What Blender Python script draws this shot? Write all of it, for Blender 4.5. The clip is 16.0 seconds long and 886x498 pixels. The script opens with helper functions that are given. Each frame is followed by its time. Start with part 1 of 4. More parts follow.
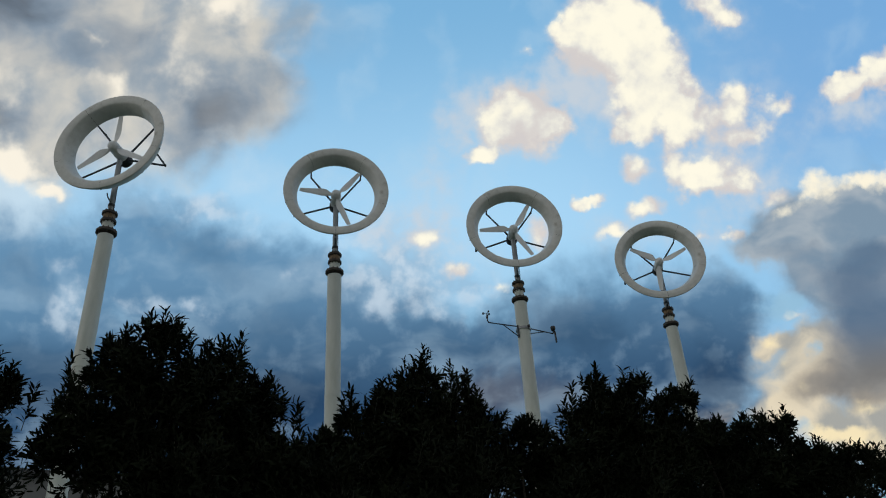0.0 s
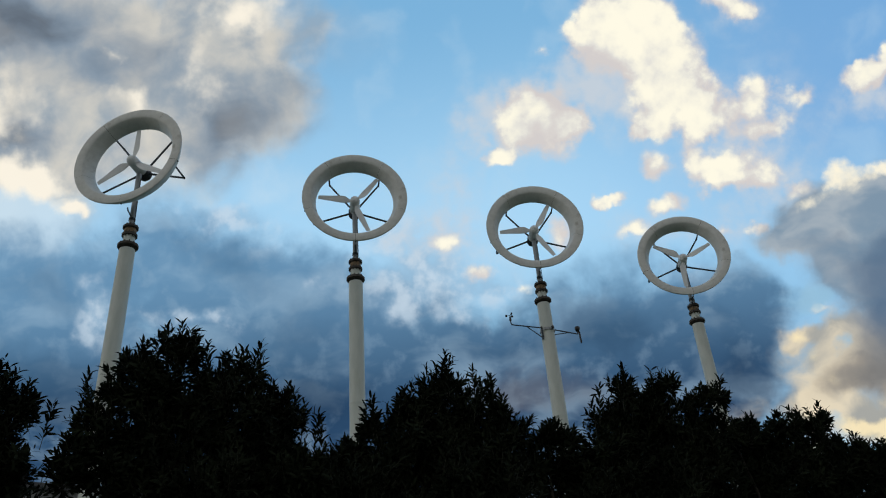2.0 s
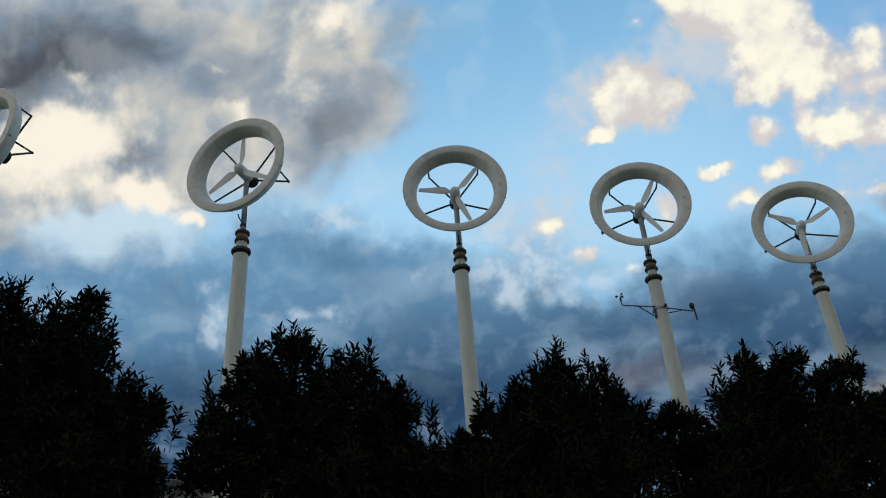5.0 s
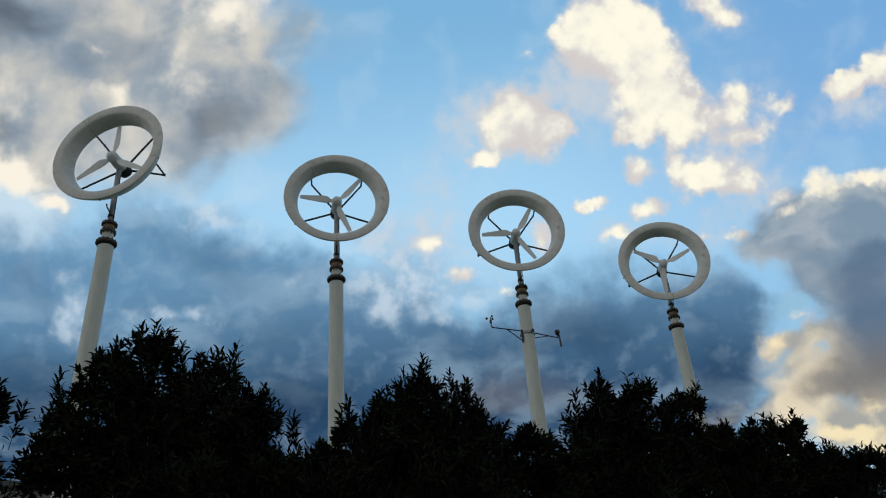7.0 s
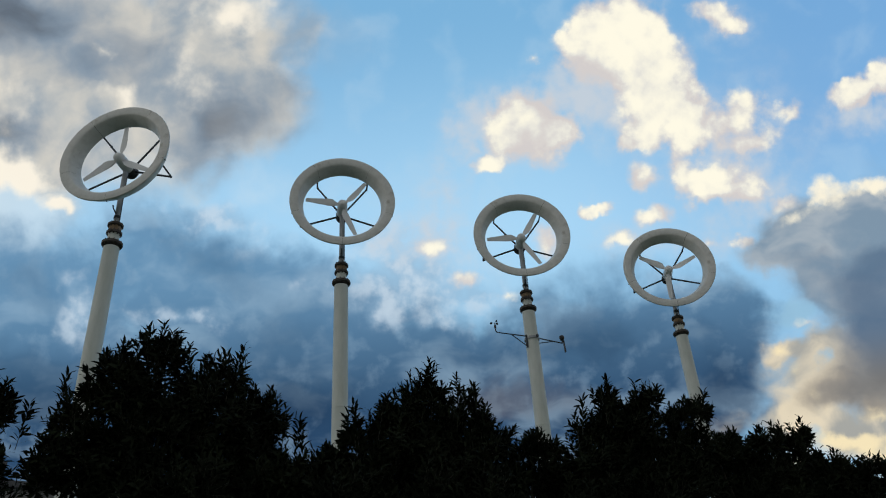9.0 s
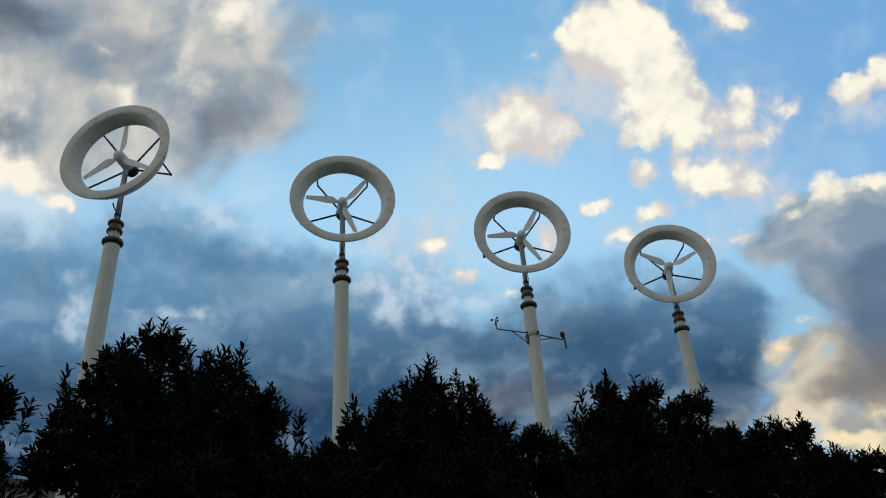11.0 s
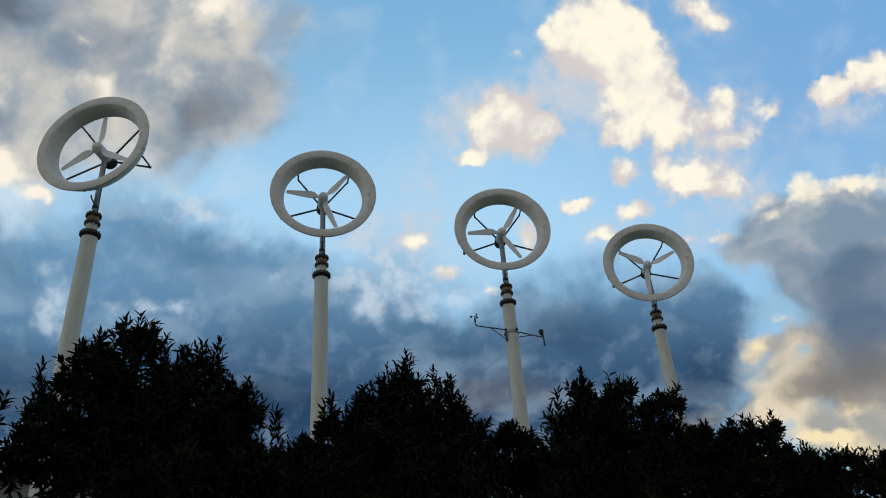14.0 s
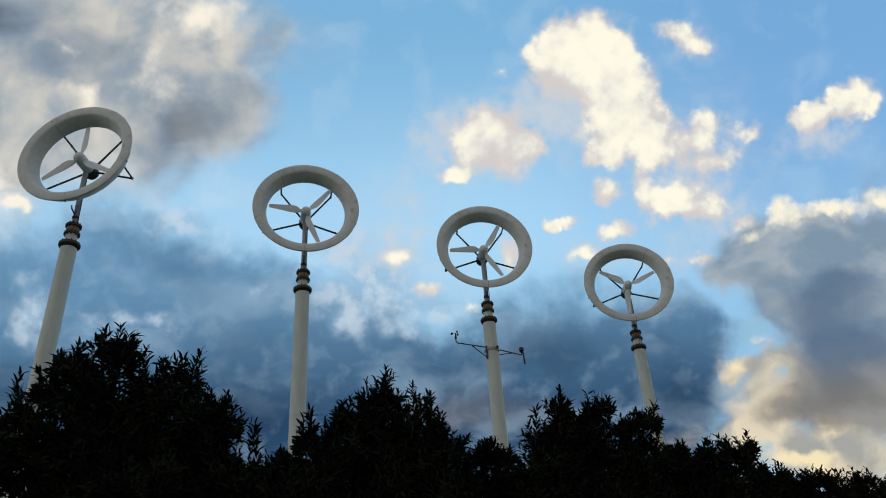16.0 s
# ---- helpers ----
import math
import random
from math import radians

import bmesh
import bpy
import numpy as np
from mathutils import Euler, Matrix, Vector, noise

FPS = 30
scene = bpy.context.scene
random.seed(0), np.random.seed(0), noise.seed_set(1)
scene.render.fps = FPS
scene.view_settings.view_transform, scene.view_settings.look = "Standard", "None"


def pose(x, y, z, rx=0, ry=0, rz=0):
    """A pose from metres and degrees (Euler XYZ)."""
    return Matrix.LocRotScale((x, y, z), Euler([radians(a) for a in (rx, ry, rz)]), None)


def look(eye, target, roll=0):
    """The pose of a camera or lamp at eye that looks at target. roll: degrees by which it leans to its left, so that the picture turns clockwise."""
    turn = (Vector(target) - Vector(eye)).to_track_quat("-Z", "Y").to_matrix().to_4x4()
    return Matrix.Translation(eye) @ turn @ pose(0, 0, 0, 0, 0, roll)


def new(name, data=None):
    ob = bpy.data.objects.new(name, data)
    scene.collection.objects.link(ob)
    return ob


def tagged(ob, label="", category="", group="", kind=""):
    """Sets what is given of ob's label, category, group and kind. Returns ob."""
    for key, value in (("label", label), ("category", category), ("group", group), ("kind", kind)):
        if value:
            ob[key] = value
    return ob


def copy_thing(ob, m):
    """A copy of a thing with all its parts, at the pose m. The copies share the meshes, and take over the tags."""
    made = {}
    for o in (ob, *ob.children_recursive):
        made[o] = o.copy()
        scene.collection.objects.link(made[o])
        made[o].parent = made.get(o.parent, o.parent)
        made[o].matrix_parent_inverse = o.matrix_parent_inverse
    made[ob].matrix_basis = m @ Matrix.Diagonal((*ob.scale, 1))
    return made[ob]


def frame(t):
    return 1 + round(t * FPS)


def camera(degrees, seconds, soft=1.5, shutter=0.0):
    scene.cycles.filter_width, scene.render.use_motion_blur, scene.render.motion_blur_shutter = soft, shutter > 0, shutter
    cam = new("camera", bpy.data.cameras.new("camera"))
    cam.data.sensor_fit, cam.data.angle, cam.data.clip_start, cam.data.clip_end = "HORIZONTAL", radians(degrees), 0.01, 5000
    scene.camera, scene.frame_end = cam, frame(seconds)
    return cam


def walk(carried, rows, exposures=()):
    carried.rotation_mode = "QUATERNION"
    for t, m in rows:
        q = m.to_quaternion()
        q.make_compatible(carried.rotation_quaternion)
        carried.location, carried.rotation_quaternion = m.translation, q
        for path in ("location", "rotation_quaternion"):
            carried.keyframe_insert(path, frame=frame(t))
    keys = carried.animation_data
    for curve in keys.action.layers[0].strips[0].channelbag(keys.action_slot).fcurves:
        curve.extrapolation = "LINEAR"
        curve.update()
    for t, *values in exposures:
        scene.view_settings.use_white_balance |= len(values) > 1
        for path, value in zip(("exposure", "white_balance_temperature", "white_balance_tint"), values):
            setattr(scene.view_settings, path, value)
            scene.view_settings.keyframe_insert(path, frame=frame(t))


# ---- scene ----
cam = camera(57.3, 16.0, soft=1.1)
PATH = [
    (0.0, pose(-0.052, -0.133, 1.507, 121.11, 3.15, 1.63)),
    (0.5, pose(-0.039, -0.093, 1.538, 121.35, 3.10, 1.80)),
    (1.0, pose(-0.042, -0.086, 1.541, 121.60, 3.11, 2.03)),
    (1.5, pose(-0.044, -0.044, 1.557, 121.65, 3.44, 2.59)),
    (2.0, pose(-0.032, -0.005, 1.576, 121.51, 3.94, 3.87)),
    (2.5, pose(-0.038, 0.030, 1.597, 121.24, 3.73, 6.99)),
    (3.0, pose(-0.045, 0.140, 1.645, 121.08, 3.08, 11.88)),
    (3.2, pose(-0.036, 0.151, 1.651, 120.98, 2.77, 13.77)),
    (3.9, pose(-0.031, 0.121, 1.643, 120.88, 2.52, 16.66)),
    (4.6, pose(-0.025, 0.091, 1.635, 121.06, 3.13, 14.41)),
    (5.3, pose(-0.019, 0.061, 1.626, 121.18, 3.54, 10.58)),
    (5.5, pose(-0.008, 0.075, 1.638, 121.18, 3.52, 9.60)),
    (6.0, pose(-0.015, 0.043, 1.623, 121.20, 3.54, 7.07)),
    (6.5, pose(-0.001, 0.020, 1.609, 121.35, 3.61, 4.67)),
    (7.0, pose(0.000, 0.000, 1.600, 121.49, 3.83, 2.35)),
    (7.5, pose(0.002, -0.061, 1.570, 121.62, 4.19, 0.18)),
    (8.0, pose(-0.002, -0.118, 1.547, 121.69, 4.51, -1.21)),
    (8.5, pose(-0.004, -0.072, 1.564, 121.74, 4.22, -0.37)),
    (9.0, pose(-0.033, 0.012, 1.605, 121.80, 3.21, 2.31)),
    (9.2, pose(-0.051, 0.031, 1.620, 121.85, 2.86, 3.49)),
    (9.9, pose(-0.039, 0.025, 1.609, 121.89, 2.38, 5.25)),
    (10.6, pose(-0.027, 0.019, 1.598, 121.77, 2.91, 3.81)),
    (11.3, pose(-0.016, 0.013, 1.588, 121.47, 3.64, 1.50)),
    (11.5, pose(-0.013, 0.006, 1.580, 121.36, 3.81, 0.94)),
    (12.0, pose(0.012, -0.019, 1.575, 121.09, 4.15, 0.01)),
    (12.5, pose(-0.010, 0.021, 1.596, 120.98, 4.17, -0.17)),
    (13.0, pose(-0.007, 0.018, 1.595, 121.02, 3.93, 0.37)),
    (13.5, pose(-0.016, 0.012, 1.589, 121.11, 3.64, 0.87)),
    (14.0, pose(0.001, -0.025, 1.576, 121.26, 3.47, 0.95)),
    (14.5, pose(-0.003, -0.042, 1.564, 121.52, 3.43, 0.56)),
    (15.0, pose(0.002, -0.050, 1.562, 121.79, 3.41, 0.16)),
    (15.5, pose(0.002, -0.050, 1.563, 122.07, 3.33, -0.26)),
    (16.0, pose(0.003, -0.066, 1.553, 122.34, 3.31, -0.64)),
]
walk(cam, PATH, exposures=[(0.0, 0.0, 6500, 10), (13.0, 0.0, 6500, 10), (15.5, 0.0, 6680, 14), (16.0, 0.0, 6500, 10)])


# ---------------------------------------------------------------- node helpers
def out(v):
    return v.outputs[0] if isinstance(v, bpy.types.Node) else v


def node(tree, kind, links=(), **settings):
    """One shader node; links are (input name or index, value or socket)."""
    n = tree.nodes.new(kind)
    for key, value in settings.items():
        if key == "operation":
            n.operation = value
        elif key == "use_clamp":
            n.use_clamp = value
        elif key == "data_type":
            n.data_type = value
        elif key == "interpolation_type":
            n.interpolation_type = value
        elif key == "noise_dimensions":
            n.noise_dimensions = value
        elif key == "vector_type":
            n.vector_type = value
        elif key == "gradient_type":
            n.gradient_type = value
        elif key == "sky_type":
            n.sky_type = value
        elif key == "sun_disc":
            n.sun_disc = value
        elif key == "sun_elevation":
            n.sun_elevation = value
        elif key == "sun_rotation":
            n.sun_rotation = value
        elif key == "air_density":
            n.air_density = value
        elif key == "dust_density":
            n.dust_density = value
    for key, value in links:
        if isinstance(value, (bpy.types.Node, bpy.types.NodeSocket)):
            tree.links.new(out(value), n.inputs[key])
        else:
            n.inputs[key].default_value = value
    return n


def calc(tree, op, a, b=0.0, c=0.0, clamp=False):
    return node(tree, "ShaderNodeMath", [(0, a), (1, b), (2, c)], operation=op, use_clamp=clamp)


def blend(tree, factor, a, b):
    n = node(tree, "ShaderNodeMix", data_type="RGBA")
    for socket, value in ((n.inputs[0], factor), (n.inputs[6], a), (n.inputs[7], b)):
        if isinstance(value, (bpy.types.Node, bpy.types.NodeSocket)):
            tree.links.new(out(value), socket)
        else:
            socket.default_value = value if isinstance(value, (int, float)) else (*value, 1)
    return n.outputs[2]


def ramp(tree, value, low, high, a=0.0, b=1.0):
    return node(tree, "ShaderNodeMapRange", [(0, value), (1, low), (2, high), (3, a), (4, b)], interpolation_type="SMOOTHSTEP")


# ---------------------------------------------------------------- sky
# The clouds lie on a chart of the sky: degrees right of and above the bearing y, 31.4 degrees up.
VEIL = [(-26.8, 17.4, 13.2, 7.6, -4, 1.00), (-20.0, 13.2, 7.6, 5.6, -4, 0.90), (-29.0, 9.9, 7.6, 5.2, -4, 0.90), (-14.1, 16.4, 4.8, 4.4, -4, 0.70), (-13.3, 11.1, 3.8, 2.6, -4, 0.80), (-17.3, 8.2, 3.2, 2.4, 36, 0.60), (-36.3, 14.5, 12.0, 10.4, -4, 1.10), (-38.8, 7.5, 6.4, 3.6, -4, 0.60), (-7.7, 15.9, 3.6, 2.8, -4, 0.25), (-46.9, 16.6, 10.4, 10.4, -4, 1.00), (-33.3, 6.7, 3.6, 2.0, -4, 0.50)]
GREY = [(-28.3, 19.3, 6.0, 2.4, -12, 0.55), (-35.9, 19.5, 8.8, 3.4, -9, 1.20), (-12.7, 11.1, 3.4, 2.1, -14, 0.75), (-16.1, 8.9, 2.4, 1.9, 41, 0.80), (-21.0, 15.3, 4.8, 1.8, 16, 0.55), (-30.3, 11.8, 2.4, 1.6, -4, 0.60), (-31.7, 10.7, 2.8, 1.8, -10, 0.80), (-45.2, 18.8, 8.8, 5.2, -4, 1.10), (-17.3, 11.8, 2.8, 2.4, -4, 0.50), (-25.1, 14.4, 3.2, 1.6, -4, 0.35), (-21.6, 16.4, 3.9, 2.6, -11, 0.30)]
GLOW = [(-14.2, 18.3, 2.8, 1.6, 16, 1.10), (-29.8, 7.8, 2.0, 1.7, -34, 1.10), (-22.2, 12.6, 1.6, 0.9, -4, 1.00), (-16.9, 13.4, 1.8, 2.8, 6, 0.60), (-27.4, 5.2, 1.1, 0.6, -4, 0.90), (-34.8, 13.6, 6.4, 2.4, -4, 0.80), (-30.8, 7.6, 3.7, 1.3, -24, 0.90), (-37.9, 12.9, 5.2, 2.8, -10, 0.80), (-23.4, 15.9, 1.0, 0.7, -4, 0.60), (-38.6, 10.7, 6.4, 3.6, -4, 0.70), (-26.9, 4.9, 1.1, 0.5, 11, 0.90), (-34.3, 17.5, 2.8, 0.8, -11, 0.60)]
GAP = [(-30.3, 4.2, 3.2, 1.8, -24, 1.20), (-36.2, 5.3, 4.4, 1.6, -14, 0.70), (-31.3, 4.6, 3.4, 2.7, 21, 1.30), (-37.1, 6.2, 4.7, 2.4, -9, 0.80), (-13.4, 5.5, 3.6, 2.0, -4, 0.40)]
BAND = [(-30.3, -0.8, 6.0, 4.4, -4, 1.00), (-16.2, -0.1, 6.8, 3.4, -12, 1.10), (-22.5, 3.2, 4.4, 2.6, 16, 0.60), (-12.1, -3.6, 7.2, 3.4, -4, 1.00), (-21.5, -1.9, 4.8, 2.8, -4, 0.70), (-4.0, -7.6, 14.0, 3.8, -4, 1.10), (10.6, -5.4, 6.0, 3.4, 6, 1.10), (17.6, -8.1, 4.8, 4.8, -4, 1.10), (19.9, -5.1, 2.6, 2.2, -4, 0.80), (-42.8, -11.8, 16.8, 5.6, -4, 1.60), (3.8, -11.1, 20.8, 4.0, -4, 1.20), (-24.0, -7.7, 12.8, 4.4, -4, 1.20), (-38.4, -1.7, 10.4, 6.0, -4, 1.10), (-49.4, 0.7, 10.0, 8.8, -4, 1.10), (-16.5, -14.7, 29.9, 5.2, -4, 1.60), (-3.5, -2.1, 4.4, 2.8, -4, 0.45)]
DEEP = [(-16.2, 0.1, 3.6, 1.8, -19, 1.00), (-29.8, -0.0, 4.4, 1.6, -14, 0.80), (-11.8, -5.0, 5.6, 2.0, 6, 0.70), (-29.2, -7.7, 7.6, 2.8, -4, 1.20), (-11.0, -9.9, 6.8, 2.8, -4, 1.10), (8.6, -6.2, 4.8, 2.0, 6, 0.80), (18.7, -9.8, 3.2, 2.4, -4, 0.90), (11.7, -7.3, 4.0, 2.4, -4, 0.70), (-20.4, 2.1, 2.4, 1.2, 16, 0.50), (-39.8, -4.8, 10.0, 3.2, -4, 1.00), (18.2, -6.2, 2.4, 1.2, -4, 0.60), (0.9, -7.2, 4.8, 1.2, -4, 0.50), (27.6, -3.3, 2.8, 1.6, -4, 0.00)]
BREAK = [(-26.2, -2.7, 1.3, 1.9, -24, 0.90), (-16.3, 3.7, 3.2, 1.0, -16, 0.90), (-20.1, -3.4, 3.2, 0.8, -14, 0.35), (-3.4, -0.9, 4.4, 2.2, 11, 0.75), (-4.7, -4.2, 1.4, 1.0, 16, 0.40), (0.0, -5.2, 1.4, 0.6, -24, 0.50), (-1.2, -3.1, 3.6, 1.8, -4, 0.60), (2.4, -2.5, 2.0, 1.2, -4, 0.60), (-5.6, 1.7, 2.4, 1.2, -4, 0.50), (-26.2, -0.3, 1.2, 1.0, -4, 0.50), (-10.7, -1.7, 1.6, 0.6, -4, 0.35), (15.6, -3.6, 2.4, 1.0, -4, 0.30), (-12.5, 1.4, 2.4, 1.0, 16, 0.30), (-18.9, -3.4, 3.0, 0.8, -8, 0.40)]
BROWN = [(2.6, -10.2, 3.2, 1.5, 6, 1.00), (7.8, -11.0, 4.4, 1.6, -4, 0.70), (-0.6, -10.3, 2.4, 1.2, -4, 0.50)]
PUFF = [(11.2, 14.5, 2.4, 1.4, 4, 1.00), (13.3, 13.6, 2.9, 2.3, -4, 1.05), (15.4, 12.1, 2.2, 3.0, -4, 1.00), (15.4, 9.3, 2.4, 2.4, -4, 1.05), (14.4, 7.4, 1.4, 1.0, -4, 0.75), (9.8, 14.6, 1.2, 0.7, 11, 0.80), (13.3, 16.1, 3.0, 1.5, -4, 1.00), (13.0, 6.7, 0.7, 0.6, -4, 0.60), (6.2, 9.2, 2.5, 1.7, -14, 1.00), (4.9, 7.9, 2.3, 1.7, 26, 1.00), (7.6, 7.5, 1.9, 1.7, -4, 0.95), (3.2, 6.0, 1.0, 0.5, 4, 0.90), (8.8, 8.0, 1.0, 1.0, -4, 0.80), (11.2, 12.4, 2.4, 1.2, -24, 0.50), (17.1, 10.7, 1.4, 2.4, -4, 0.30)]
CLUSTER = [(17.8, 8.5, 1.3, 1.8, -4, 1.00), (17.2, 6.6, 1.0, 1.4, -4, 0.90), (21.6, 8.9, 1.4, 1.4, -4, 1.00), (20.1, 7.2, 1.7, 1.3, -4, 0.75), (22.6, 6.3, 1.7, 0.8, 24, 0.85), (24.6, 8.4, 1.1, 0.6, 6, 0.80), (19.4, 3.7, 2.4, 1.4, -4, 1.05), (18.0, 3.4, 1.4, 1.0, -4, 0.80), (21.4, 2.7, 1.6, 0.7, -4, 0.70), (14.2, 4.5, 1.1, 1.0, -4, 0.80), (16.6, 5.0, 0.7, 0.7, -4, 0.50), (30.8, 9.7, 2.5, 1.0, 12, 1.00), (29.0, 9.3, 1.4, 0.9, -4, 0.80), (32.7, 10.8, 1.6, 1.2, -4, 0.90), (20.2, 15.5, 1.9, 0.8, -24, 0.95), (21.2, 14.5, 0.7, 0.6, -4, 0.70)]
SCRAPS = [(10.1, 2.2, 0.6, 0.4, -4, 1.00), (11.4, 2.5, 0.6, 0.4, 11, 1.00), (14.7, 1.6, 1.3, 0.6, 4, 1.00), (12.1, 0.1, 1.2, 0.5, 4, 0.85), (24.1, 1.8, 1.0, 0.5, -4, 0.90), (18.5, -0.5, 0.6, 0.4, -4, 0.55), (-0.9, 0.6, 1.0, 0.6, 6, 0.85), (1.1, -2.0, 1.1, 0.6, 6, 0.85), (7.2, 0.4, 0.9, 1.0, -4, 0.85), (7.1, 13.3, 0.4, 0.3, -4, 0.50), (24.6, -6.4, 0.5, 0.3, -4, 1.00), (20.9, -0.6, 0.6, 0.4, 26, 0.95), (4.0, -3.3, 0.8, 0.4, -4, 0.40)]
MIST = [(9.9, 10.9, 3.8, 1.7, 18, 0.90), (3.8, 9.8, 2.4, 1.8, -4, 0.60), (1.9, 7.9, 1.8, 1.6, -4, 0.45), (20.3, 5.7, 4.8, 3.6, -4, 0.50), (23.2, 11.4, 3.6, 2.0, -4, 0.15), (30.1, 7.9, 2.8, 1.3, 6, 0.60), (-0.0, 4.5, 2.0, 2.0, -4, 0.40), (12.5, 8.7, 2.4, 2.0, -4, 0.50), (21.0, 14.8, 2.0, 1.2, -4, 0.50), (19.0, -0.6, 2.4, 1.2, -4, 0.40), (-1.7, 0.8, 3.2, 1.6, -4, 0.60), (22.0, 2.3, 2.4, 1.6, -4, 0.35), (13.1, 0.2, 2.8, 1.2, -4, 0.40)]
SHADE = [(9.5, 11.5, 3.0, 1.6, 16, 1.00), (6.0, 6.9, 2.5, 1.4, -4, 0.80), (12.0, 11.7, 1.4, 1.1, -4, 0.70), (20.0, 6.3, 2.0, 0.9, -4, 0.60), (14.2, 4.1, 1.3, 0.9, -4, 0.60), (20.8, 2.2, 2.4, 0.6, -4, 0.50), (7.8, 9.5, 1.6, 1.0, -4, 0.50), (14.0, 7.2, 1.6, 0.6, -4, 0.40), (31.0, 8.6, 2.4, 0.6, 8, 0.70), (18.7, 13.4, 1.2, 3.2, -4, 0.40), (16.3, 5.6, 1.2, 1.2, -4, 0.40)]
RIGHT = [(27.8, -1.3, 4.8, 3.2, -4, 1.00), (29.9, -4.7, 4.0, 4.4, -4, 1.00), (24.0, -0.2, 2.8, 1.8, 6, 0.80), (21.8, -1.3, 1.8, 1.1, -4, 0.75), (31.5, -0.2, 3.6, 2.0, -4, 1.00), (28.7, 0.3, 2.8, 1.4, -4, 0.80), (26.0, -3.2, 2.4, 2.4, -4, 0.60), (34.8, -3.1, 6.0, 8.0, -4, 1.10), (30.2, -10.9, 4.8, 2.4, -4, 0.90), (26.5, -12.4, 2.8, 1.4, -4, 0.50), (33.5, -9.8, 6.0, 5.2, -4, 1.00)]
DUSK = [(29.5, -6.9, 2.8, 2.8, -4, 1.00), (28.4, -3.4, 4.4, 1.6, 6, 0.70), (30.9, -2.4, 2.4, 1.2, -4, 0.60), (29.4, -11.1, 3.6, 1.8, -4, 0.90), (24.5, -1.9, 2.4, 0.9, 1, 0.40), (33.7, -7.4, 4.4, 3.6, -4, 0.90), (26.9, -12.1, 2.4, 1.2, -4, 0.50)]
RIM = [(26.8, 2.7, 1.1, 1.0, 16, 1.00), (29.3, 2.7, 1.7, 0.6, 1, 0.90), (31.5, 2.3, 1.4, 0.6, -4, 0.80), (28.0, 1.4, 1.8, 0.8, -4, 0.45), (34.1, 3.0, 2.4, 1.1, -4, 0.90), (24.7, 0.8, 1.0, 0.6, 16, 0.50), (26.0, 1.8, 0.8, 0.8, -4, 0.50)]
SUNLIT = [(24.4, -9.3, 2.5, 2.1, -4, 0.85), (27.3, -7.5, 2.4, 1.8, 16, 0.65), (23.1, -8.4, 1.1, 0.6, -4, 1.00), (26.2, -9.0, 2.2, 1.7, -4, 0.80), (24.3, -12.1, 2.6, 1.7, 26, 0.85), (27.5, -15.1, 4.8, 1.5, -4, 1.20), (30.2, -13.3, 2.4, 1.1, -14, 0.80), (20.8, -13.4, 3.2, 1.1, -4, 0.70), (32.6, -16.1, 5.2, 2.4, -4, 1.20), (24.8, -13.5, 2.8, 1.2, -4, 0.80)]
FLAME = [(29.0, -15.9, 2.8, 1.0, -9, 1.00), (26.7, -14.9, 2.4, 0.6, -4, 0.90), (23.8, -16.2, 2.4, 0.8, -4, 0.70), (23.0, -8.4, 0.8, 0.4, -4, 0.80), (23.9, -9.8, 1.0, 1.0, -4, 0.40), (30.0, -13.5, 1.8, 0.5, -14, 0.60), (24.9, -11.9, 1.2, 0.6, -4, 0.40)]
HOLE = [(25.5, -9.6, 0.4, 0.6, -34, 0.60), (24.5, -14.9, 0.8, 0.5, -4, 0.70), (24.2, -6.1, 1.4, 1.1, -44, 0.80), (23.3, -5.0, 1.6, 1.6, -4, 0.60)]

SUN_HEIGHT, SUN_BEARING = 12.0, -115.0   # degrees above the horizon; degrees right of +y


def tone(r, g, b):
    """A colour named by its 0 to 255 screen values, in linear light."""
    return tuple((c / 255 / 12.92 if c < 10.3 else ((c / 255 + 0.055) / 1.055) ** 2.4) for c in (r, g, b))


